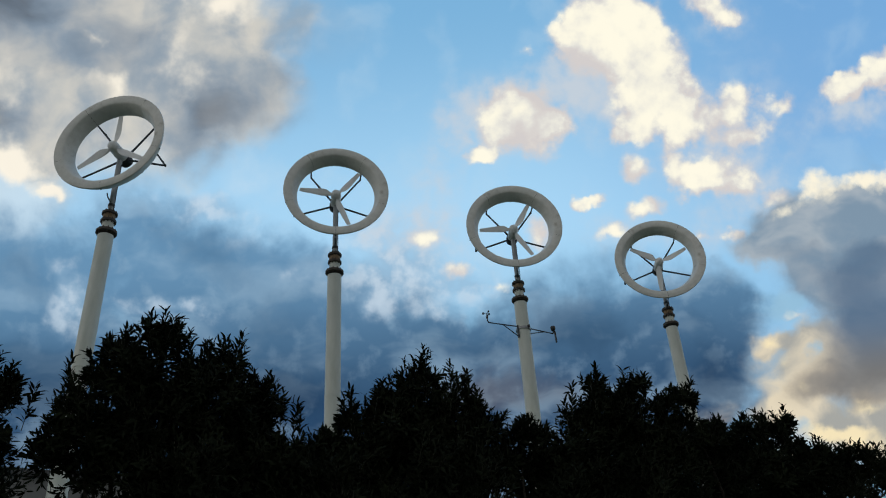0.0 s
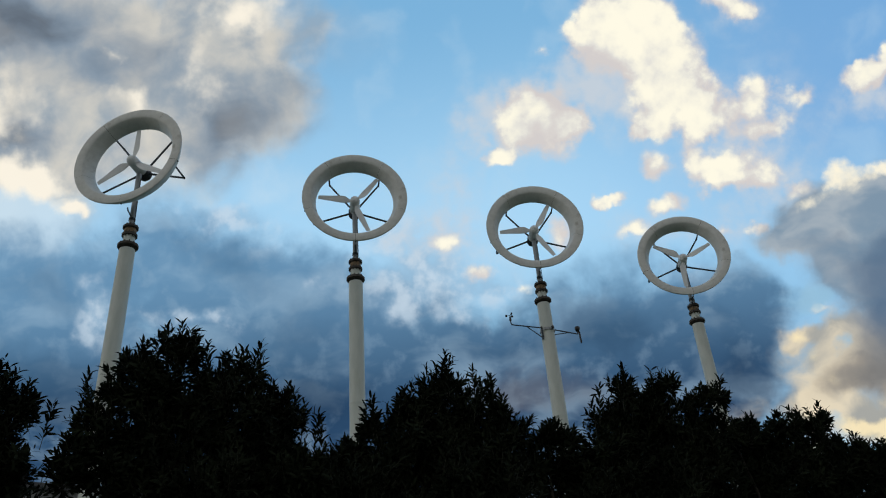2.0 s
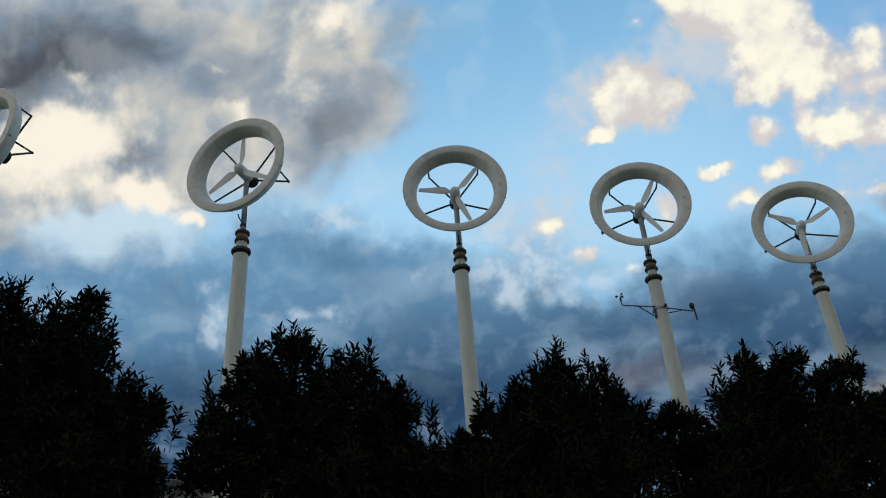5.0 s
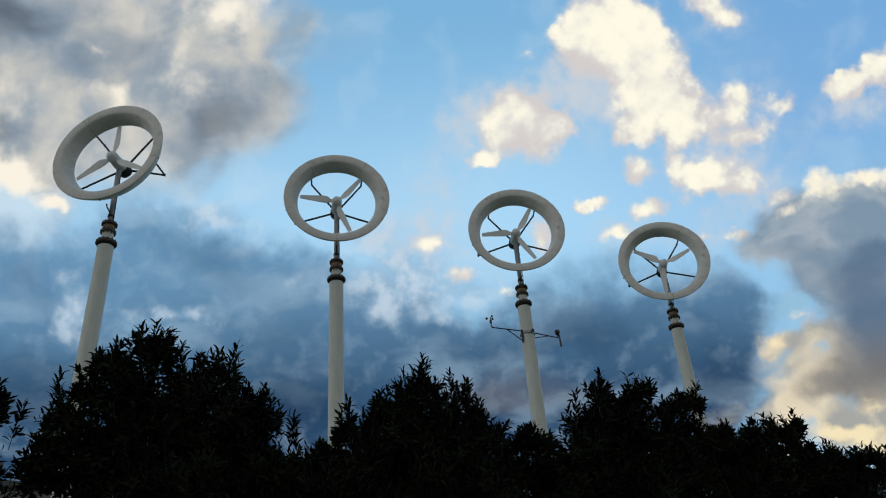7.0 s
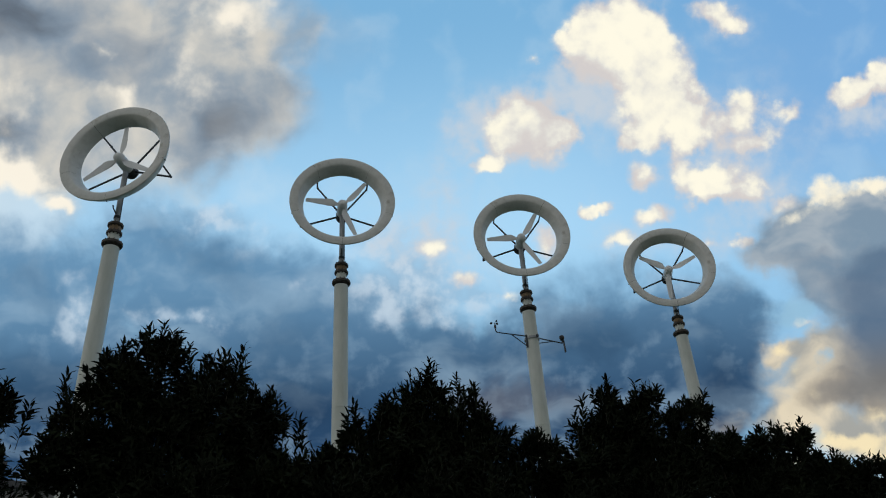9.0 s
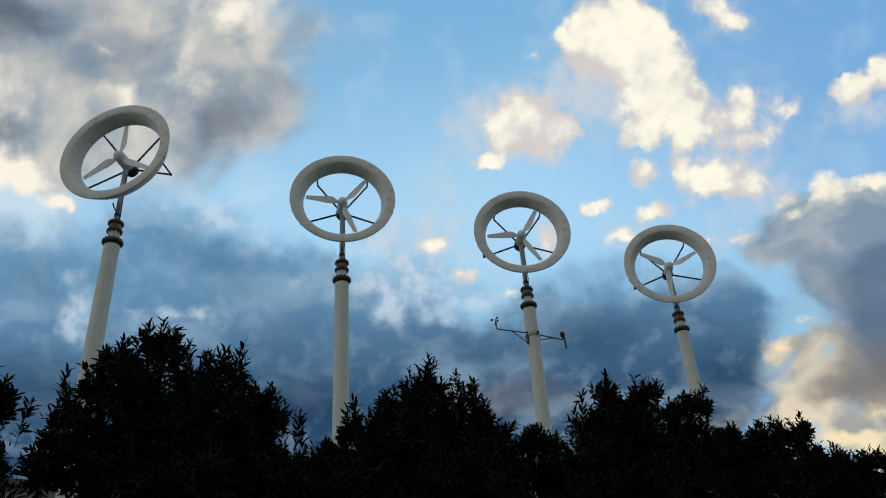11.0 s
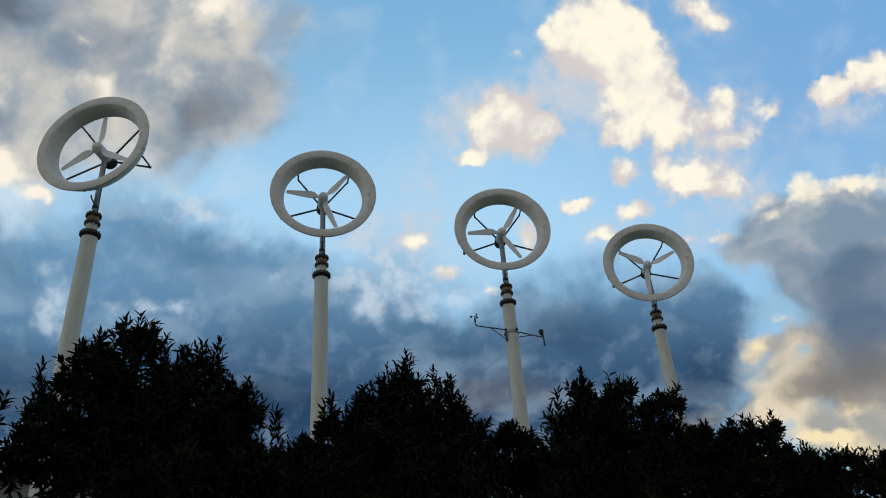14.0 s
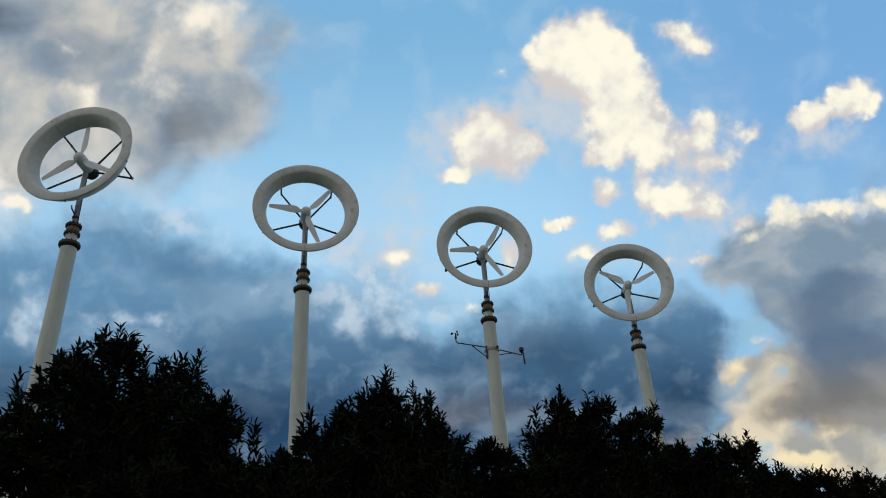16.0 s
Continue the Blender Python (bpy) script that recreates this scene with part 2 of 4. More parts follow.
def build_sky():
    world = bpy.data.worlds.new("evening_sky")
    scene.world = world
    world.use_nodes = True
    t = world.node_tree
    t.nodes.clear()
    way = node(t, "ShaderNodeTexCoord").outputs["Generated"]
    up = radians(31.4)

    def along(v):
        return node(t, "ShaderNodeVectorMath", [(0, way), (1, v)], operation="DOT_PRODUCT").outputs["Value"]

    ahead = calc(t, "MAXIMUM", along((0, math.cos(up), math.sin(up))), 0.2)
    u = calc(t, "MULTIPLY", calc(t, "DIVIDE", along((1, 0, 0)), ahead), 57.3)
    v = calc(t, "MULTIPLY", calc(t, "DIVIDE", along((0, -math.sin(up), math.cos(up))), ahead), 57.3)
    chart = out(node(t, "ShaderNodeCombineXYZ", [(0, u), (1, v)]))

    def fbm(scale, detail, rough, offset, place=chart):
        shifted = node(t, "ShaderNodeVectorMath", [(0, place), (1, offset)], operation="ADD")
        return node(t, "ShaderNodeTexNoise", [("Vector", shifted), ("Scale", scale), ("Detail", detail), ("Roughness", rough)],
                    noise_dimensions="2D")

    # turbulence pushes the cloud edges about at several sizes
    def pushed(vec, scale, amount, detail, offset):
        n = fbm(scale, detail, 0.55, offset).outputs["Color"]
        centred = node(t, "ShaderNodeVectorMath", [(0, n), (1, (0.5, 0.5, 0.5))], operation="SUBTRACT")
        return node(t, "ShaderNodeVectorMath", [(0, centred), (1, (amount, amount, 0)), (2, vec)], operation="MULTIPLY_ADD")

    soft_place = out(pushed(pushed(chart, 0.16, 3.0, 2.0, (3, 7, 0)), 0.60, 1.3, 3.0, (50, 9, 0)))
    drift = out(pushed(chart, 0.16, 3.0, 2.0, (3, 7, 0)))
    crisp_place = out(pushed(pushed(chart, 0.35, 1.3, 2.0, (31, 12, 0)), 1.1, 0.8, 4.0, (5, 61, 0)))
    mid = fbm(0.24, 5.0, 0.50, (40, 80, 0), drift).outputs[0]
    wide = fbm(0.13, 5.0, 0.52, (90, 33, 0), drift).outputs[0]
    fine = fbm(0.60, 5.0, 0.50, (70, 20, 0)).outputs[0]
    streak = fbm(0.26, 4.0, 0.50, (17, 51, 0), node(t, "ShaderNodeMapping", [("Vector", drift), ("Scale", (0.65, 1.3, 1))])).outputs[0]

    def cover(blobs, place, grow):
        total = 0.0
        for x, y, rx, ry, turn, weight in blobs:
            m = node(t, "ShaderNodeMapping", [("Vector", place), ("Location", (x, y, 0)), ("Rotation", (0, 0, radians(turn))),
                                              ("Scale", (rx * grow, ry * grow, 1))], vector_type="TEXTURE")
            g = node(t, "ShaderNodeTexGradient", [("Vector", m)], gradient_type="SPHERICAL")
            total = calc(t, "MULTIPLY_ADD", g.outputs["Fac"], weight, total)
        return total

    def thick(blobs, place, grain, rough, grow=1.5):
        body = cover(blobs, place, grow)
        reach = calc(t, "MULTIPLY", calc(t, "MULTIPLY", body, 3.0, clamp=True), rough)
        return calc(t, "MULTIPLY_ADD", calc(t, "SUBTRACT", grain, 0.5), reach, body)

    def mask(blobs, place, low, high, grain, rough, top=1.0, grow=1.5):
        return ramp(t, thick(blobs, place, grain, rough, grow), low, high, 0.0, top)

    # clear blue, deeper overhead and paler over the bank, with faint high haze
    nishita = node(t, "ShaderNodeTexSky", sky_type="NISHITA", sun_disc=False, sun_elevation=radians(SUN_HEIGHT),
                   sun_rotation=radians(SUN_BEARING), air_density=1.0, dust_density=0.6)
    clear = blend(t, ramp(t, v, 0.0, 18.0), tone(166, 211, 240), tone(118, 174, 214))
    clear = blend(t, ramp(t, v, -9.0, 2.0), tone(138, 190, 222), clear)
    clear = blend(t, ramp(t, u, 4.0, 28.0, 0.0, 0.8), clear, blend(t, ramp(t, v, -2.0, 8.0), tone(134, 184, 220), tone(106, 158, 208)))
    clear = blend(t, 0.04, clear, nishita)
    col = blend(t, ramp(t, mid, 0.50, 0.78, 0.0, 0.22), clear, tone(190, 215, 232))

    # the broad creamy veil with its grey bellies and lit gaps
    veil = blend(t, ramp(t, mid, 0.30, 0.70), tone(156, 167, 176), tone(208, 204, 194))
    veil = blend(t, ramp(t, fine, 0.40, 0.80, 0.0, 0.35), veil, tone(228, 220, 206))
    col = blend(t, mask(VEIL, soft_place, -0.02, 1.05, wide, 1.2, 0.95), col, veil)
    belly = thick(GREY, soft_place, streak, 0.9, 1.7)
    grey = blend(t, ramp(t, belly, 0.7, 1.7), tone(128, 146, 164), tone(72, 78, 88))
    col = blend(t, ramp(t, belly, 0.02, 1.10, 0.0, 0.95), col, blend(t, ramp(t, mid, 0.40, 0.75, 0.0, 0.4), grey, tone(158, 162, 166)))
    col = blend(t, mask(GAP, soft_place, 0.05, 0.95, mid, 0.7, 0.9), col, tone(200, 224, 240))
    col = blend(t, mask(GLOW, soft_place, 0.10, 1.15, fine, 0.8, 0.95), col, tone(253, 245, 228))

    # the dark blue-grey bank across the lower sky
    bank = blend(t, ramp(t, v, -13.5, 1.5), tone(32, 62, 96), tone(100, 143, 178))
    bank = blend(t, ramp(t, streak, 0.44, 0.72, 0.0, 0.7), bank, blend(t, 0.5, bank, tone(168, 196, 216)))
    bank = blend(t, ramp(t, fine, 0.50, 0.78, 0.0, 0.25), bank, tone(150, 178, 200))
    col = blend(t, mask(BAND, soft_place, 0.08, 0.95, mid, 1.1, 0.97), col, bank)
    col = blend(t, mask(DEEP, soft_place, 0.10, 1.15, streak, 1.1, 0.7), col, blend(t, ramp(t, v, -11.0, 0.0), tone(26, 52, 82), tone(78, 118, 152)))
    col = blend(t, mask(BROWN, soft_place, 0.10, 1.1, mid, 0.9, 0.5), col, tone(112, 112, 118))
    col = blend(t, mask(BREAK, soft_place, 0.02, 1.10, fine, 0.9, 0.9, 1.7), col, blend(t, ramp(t, fine, 0.35, 0.65), tone(150, 182, 208), tone(196, 214, 229)))

    # haze round the bright puffs, then the puffs, whitest in their thickest parts
    col = blend(t, mask(MIST, crisp_place, 0.0, 0.85, fine, 0.9, 0.9, 1.75), col, tone(200, 209, 218))
    heap = calc(t, "ADD", calc(t, "ADD", thick(PUFF, crisp_place, fine, 0.8, 1.5), thick(CLUSTER, crisp_place, fine, 0.9, 1.55)), thick(SCRAPS, crisp_place, fine, 0.6, 1.7))
    lit = calc(t, "MULTIPLY_ADD", calc(t, "MINIMUM", heap, 1.0), 0.75, 0.08)
    lit = calc(t, "MULTIPLY_ADD", calc(t, "SUBTRACT", fine, 0.5), 1.0, lit)
    lit = calc(t, "MULTIPLY_ADD", calc(t, "SUBTRACT", mid, 0.5), 1.3, lit)
    lit = calc(t, "SUBTRACT", lit, calc(t, "MULTIPLY", thick(SHADE, crisp_place, mid, 0.5), 0.9))
    puff = blend(t, ramp(t, lit, 0.05, 0.98), tone(198, 201, 208), tone(255, 250, 230))
    puff = blend(t, ramp(t, lit, 0.2, 0.6, 0.4, 0.0), puff, tone(230, 214, 200))
    col = blend(t, ramp(t, heap, 0.08, 0.72), col, puff)

    # the grey bank with lit rims and the yellow light under it
    glowing = blend(t, ramp(t, mid, 0.34, 0.62), tone(166, 164, 156), tone(230, 216, 188))
    col = blend(t, mask(SUNLIT, soft_place, 0.04, 1.15, mid, 1.0, 0.95), col, glowing)
    heavy = blend(t, ramp(t, streak, 0.36, 0.66), tone(124, 144, 162), tone(168, 176, 182))
    heavy = blend(t, ramp(t, v, -11.0, -5.0), tone(148, 142, 134), heavy)
    col = blend(t, mask(RIGHT, soft_place, 0.12, 0.90, mid, 0.9, 0.92), col, heavy)
    col = blend(t, mask(DUSK, soft_place, 0.08, 1.10, streak, 0.9, 0.85), col, blend(t, ramp(t, v, -11.5, -7.0), tone(112, 112, 112), tone(80, 106, 134)))
    col = blend(t, mask(HOLE, soft_place, 0.10, 0.90, fine, 0.8, 0.85), col, tone(148, 190, 216))
    col = blend(t, mask(RIM, crisp_place, 0.14, 0.95, fine, 0.9, 0.97, 1.4), col, tone(255, 246, 222))
    col = blend(t, mask(FLAME, crisp_place, 0.12, 1.05, fine, 0.8, 0.9, 1.5), col, tone(252, 234, 190))

    # away from the view: broken evening cloud all round, dimmer behind
    round_noise = node(t, "ShaderNodeTexNoise", [("Vector", way), ("Scale", 2.6), ("Detail", 6.0), ("Roughness", 0.55)]).outputs[0]
    rest = blend(t, ramp(t, round_noise, 0.40, 0.62), (0.21, 0.255, 0.31), (0.50, 0.50, 0.48))
    col = blend(t, ramp(t, along((0, math.cos(up), math.sin(up))), 0.45, 0.72), rest, col)
    shade = node(t, "ShaderNodeBackground", [("Color", col), ("Strength", 1.0)])
    end = node(t, "ShaderNodeOutputWorld")
    t.links.new(shade.outputs[0], end.inputs[0])


build_sky()
sun_data = bpy.data.lights.new("low_sun", "SUN")
sun_data.energy, sun_data.angle, sun_data.color = 0.35, radians(30), (1.0, 0.93, 0.84)
sun = new("low_sun", sun_data)
e, b = radians(SUN_HEIGHT), radians(SUN_BEARING)
sun.matrix_world = look((math.sin(b) * math.cos(e) * 90, math.cos(b) * math.cos(e) * 90, math.sin(e) * 90), (0, 0, 0))


# ---------------------------------------------------------------- materials
def material(name, dark, light, rough, metal=0.0, scale=6.0, grime=None, grime_at=(0.55, 0.72), grime_scale=1.3, bump=0.0, bump_scale=40.0,
             stretch=(1, 1, 1), gloss=0.5):
    m = bpy.data.materials.new(name)
    m.use_nodes = True
    t = m.node_tree
    t.nodes.clear()
    place = node(t, "ShaderNodeTexCoord").outputs["Object"]
    place = node(t, "ShaderNodeMapping", [("Vector", place), ("Scale", stretch)])
    grain = node(t, "ShaderNodeTexNoise", [("Vector", place), ("Scale", scale), ("Detail", 6.0), ("Roughness", 0.6)]).outputs[0]
    col = blend(t, ramp(t, grain, 0.3, 0.7), dark, light)
    random_tone = node(t, "ShaderNodeObjectInfo").outputs["Random"]
    col = blend(t, calc(t, "MULTIPLY", random_tone, 0.12), col, dark)
    if grime:
        stain = node(t, "ShaderNodeTexNoise", [("Vector", place), ("Scale", grime_scale), ("Detail", 8.0), ("Roughness", 0.65)]).outputs[0]
        col = blend(t, ramp(t, stain, grime_at[0], grime_at[1], 0.0, 0.8), col, grime)
    p = node(t, "ShaderNodeBsdfPrincipled", [("Base Color", col), ("Metallic", metal), ("Specular IOR Level", gloss)])
    t.links.new(out(ramp(t, grain, 0.2, 0.8, rough - 0.08, min(1.0, rough + 0.1))), p.inputs["Roughness"])
    if bump:
        fine = node(t, "ShaderNodeTexNoise", [("Vector", place), ("Scale", bump_scale), ("Detail", 4.0)]).outputs[0]
        t.links.new(node(t, "ShaderNodeBump", [("Height", fine), ("Strength", bump), ("Distance", 0.01)]).outputs[0], p.inputs["Normal"])
    end = node(t, "ShaderNodeOutputMaterial")
    t.links.new(p.outputs[0], end.inputs[0])
    return m


RING_SKIN = material("weathered_white_gelcoat", (0.58, 0.58, 0.55), (0.67, 0.67, 0.64), 0.5, grime=(0.24, 0.22, 0.17), grime_at=(0.58, 0.76), grime_scale=1.9, bump=0.1)
BLADE_SKIN = material("white_blade_paint", (0.66, 0.67, 0.67), (0.76, 0.77, 0.77), 0.38, grime=(0.45, 0.44, 0.40), grime_at=(0.6, 0.85))
TOWER_PAINT = material("off_white_tower_paint", (0.48, 0.52, 0.48), (0.57, 0.60, 0.56), 0.5, grime=(0.45, 0.46, 0.36), grime_at=(0.52, 0.80), grime_scale=0.9, stretch=(1, 1, 0.25), bump=0.05)
FLANGE_STEEL = material("dark_rusting_flange_steel", (0.035, 0.032, 0.030), (0.085, 0.072, 0.06), 0.6, metal=0.3, scale=14, grime=(0.11, 0.055, 0.028), grime_at=(0.52, 0.68), grime_scale=5, bump=0.3)
BRASS_RUST = material("rusty_bearing_collar", (0.15, 0.095, 0.05), (0.26, 0.18, 0.10), 0.65, metal=0.2, scale=11, grime=(0.30, 0.27, 0.20), grime_at=(0.5, 0.7), bump=0.2)
STRUT_STEEL = material("dark_galvanised_strut", (0.03, 0.034, 0.04), (0.07, 0.075, 0.08), 0.5, metal=0.4, scale=20)
MAST_STEEL = material("grey_galvanised_mast", (0.24, 0.26, 0.27), (0.36, 0.37, 0.38), 0.45, metal=0.4, scale=9, stretch=(1, 1, 0.3))
SEAM_DARK = material("dark_joint_sealant", (0.06, 0.058, 0.05), (0.10, 0.095, 0.08), 0.8)
SENSOR_BLACK = material("black_sensor_plastic", (0.015, 0.015, 0.017), (0.03, 0.03, 0.033), 0.45)
BARK = material("grey_brown_bark", (0.02, 0.016, 0.012), (0.045, 0.038, 0.028), 0.9, scale=22, bump=0.6, bump_scale=60, stretch=(1, 1, 0.3))
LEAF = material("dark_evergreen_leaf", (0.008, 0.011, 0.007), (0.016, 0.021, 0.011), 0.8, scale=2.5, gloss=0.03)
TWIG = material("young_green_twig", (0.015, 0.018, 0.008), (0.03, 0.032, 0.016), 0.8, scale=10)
GRASS_SOIL = material("mown_grass_ground", (0.030, 0.045, 0.015), (0.065, 0.085, 0.03), 0.95, scale=3.0, grime=(0.10, 0.085, 0.055), grime_at=(0.6, 0.75), grime_scale=0.3, bump=0.8, bump_scale=30)
CONCRETE = material("grey_rendered_wall", (0.17, 0.17, 0.17), (0.24, 0.24, 0.235), 0.85, scale=1.2, grime=(0.2, 0.2, 0.19), grime_at=(0.55, 0.8), grime_scale=0.4, bump=0.2)
COPING = material("dark_metal_coping", (0.05, 0.052, 0.055), (0.09, 0.092, 0.095), 0.5, metal=0.5)
DARK_CLADDING = material("dark_brown_cladding", (0.022, 0.020, 0.018), (0.045, 0.04, 0.036), 0.7, scale=4, stretch=(1, 1, 0.1))


# ---------------------------------------------------------------- mesh helpers
def part(name, bm, mat, parent=None, label="", at=None, smooth=True):
    me = bpy.data.meshes.new(name)
    bmesh.ops.recalc_face_normals(bm, faces=bm.faces)
    for f in bm.faces:
        f.smooth = smooth
    bm.to_mesh(me)
    bm.free()
    me.set_sharp_from_angle(angle=radians(32))
    me.materials.append(mat)
    ob = new(name, me)
    if at is not None:
        ob.matrix_basis = at
    if parent is not None:
        ob.parent = parent
    if label:
        tagged(ob, label)
    return ob


def lathe(profile, steps=32, axis="z", closed=False, start=0.0, sweep=2 * math.pi, bm=None):
    """Turns (radius, height) round z, or round y where the height runs along y."""
    bm = bm or bmesh.new()
    whole = sweep > 6.28
    count = steps if whole else steps + 1
    rings = []
    for i in range(count):
        a = start + sweep * i / steps
        ca, sa = math.cos(a), math.sin(a)
        rings.append([bm.verts.new((r * ca, r * sa, h) if axis == "z" else (r * ca, h, r * sa)) for r, h in profile])
    n = len(profile)
    for i in range(steps):
        p, q = rings[i], rings[(i + 1) % count]
        for j in range(n if closed else n - 1):
            k = (j + 1) % n
            bm.faces.new((p[j], q[j], q[k], p[k]))
    if not closed:
        for j in (0, n - 1):
            if profile[j][0] > 1e-4 and whole:
                bm.faces.new([ring[j] for ring in rings])
    elif not whole:
        bm.faces.new(rings[0])
        bm.faces.new(rings[-1])
    bmesh.ops.remove_doubles(bm, verts=bm.verts, dist=1e-5)
    return bm


def tube(points, radii, sides=10, bm=None):
    """A tapered tube along points."""
    bm = bm or bmesh.new()
    pts = [Vector(p) for p in points]
    rings = []
    side = None
    for i, p in enumerate(pts):
        d = (pts[min(i + 1, len(pts) - 1)] - pts[max(i - 1, 0)]).normalized()
        if side is None:
            side = d.orthogonal().normalized()
        side = (side - d * side.dot(d)).normalized()
        other = d.cross(side)
        r = radii[i]
        rings.append([bm.verts.new(p + (side * math.cos(6.28319 * k / sides) + other * math.sin(6.28319 * k / sides)) * r) for k in range(sides)])
    for a, b in zip(rings, rings[1:]):
        for k in range(sides):
            bm.faces.new((a[k], a[(k + 1) % sides], b[(k + 1) % sides], b[k]))
    bm.faces.new(rings[0])
    bm.faces.new(rings[-1])
    return bm


def box(size, at=(0, 0, 0), bevel=0.0, bm=None):
    bm = bm or bmesh.new()
    made = bmesh.ops.create_cube(bm, size=1.0)["verts"]
    for v in made:
        v.co = Vector((v.co.x * size[0], v.co.y * size[1], v.co.z * size[2])) + Vector(at)
    if bevel:
        edges = list({e for v in made for e in v.link_edges})
        bmesh.ops.bevel(bm, geom=edges, offset=bevel, segments=2, affect="EDGES")
    return bm


# ---------------------------------------------------------------- ground
def build_ground():
    bm = bmesh.new()
    bmesh.ops.create_grid(bm, x_segments=60, y_segments=60, size=1.0)
    for v in bm.verts:
        x, y = v.co.x, v.co.y
        v.co.x, v.co.y = math.copysign(abs(x) ** 3, x) * 2500, math.copysign(abs(y) ** 3, y) * 2500
        v.co.z = 0.06 * noise.noise(Vector((v.co.x * 0.15, v.co.y * 0.15, 0))) - 0.06
    return tagged(part("ground", bm, GRASS_SOIL), "rough mown grass with bare soil patches", "ground", kind="structure")


build_ground()

# ---------------------------------------------------------------- wind turbines
FLANGE_Z = 14.1      # the big flange on top of the tower
HUB_Z = 2.64         # rotor axis above that flange
RING_R, THROAT_R = 1.68, 1.25


def ring_segment_mesh(a0, a1):
    """A fifth of the shroud: a bell mouth with a rounded lip, an outer wall and a thin rear edge."""
    profile = [(THROAT_R, 0.12), (THROAT_R, 0.08), (1.275, -0.02), (1.325, -0.15), (1.375, -0.245), (1.405, -0.285), (1.43, -0.30), (1.55, -0.305), (1.645, -0.305),
               (1.67, -0.298), (RING_R, -0.28), (1.675, -0.25), (1.60, -0.12), (1.51, 0.02), (1.455, 0.09), (1.42, 0.12), (1.34, 0.135), (1.28, 0.135)]
    return lathe(profile, 22, "y", True, a0, a1 - a0)


def blade_mesh():
    """A twisted blade along +z with a round root, widest at a third of its length."""
    bm = bmesh.new()
    stations = [(0.10, 0.085, 0.075, 30), (0.20, 0.12, 0.065, 26), (0.32, 0.225, 0.048, 21), (0.45, 0.245, 0.038, 17), (0.65, 0.215, 0.030, 12),
                (0.85, 0.182, 0.022, 9), (1.05, 0.152, 0.016, 6), (1.17, 0.132, 0.012, 5), (1.19, 0.11, 0.006, 5)]
    foil = [(-0.30, 0.0), (-0.26, 0.35), (-0.08, 0.5), (0.2, 0.34), (0.5, 0.10), (0.70, 0.0), (0.5, -0.06), (0.2, -0.22), (-0.08, -0.36), (-0.26, -0.26)]
    rings = []
    for z, chord, thick, twist in stations:
        ct, st = math.cos(radians(-twist)), math.sin(radians(-twist))
        rings.append([bm.verts.new((c * chord * ct - k * thick * st, c * chord * st + k * thick * ct, z)) for c, k in foil])
    for p, q in zip(rings, rings[1:]):
        for k in range(len(foil)):
            bm.faces.new((p[k], p[(k + 1) % len(foil)], q[(k + 1) % len(foil)], q[k]))
    bm.faces.new(rings[0])
    bm.faces.new(rings[-1])
    return bm


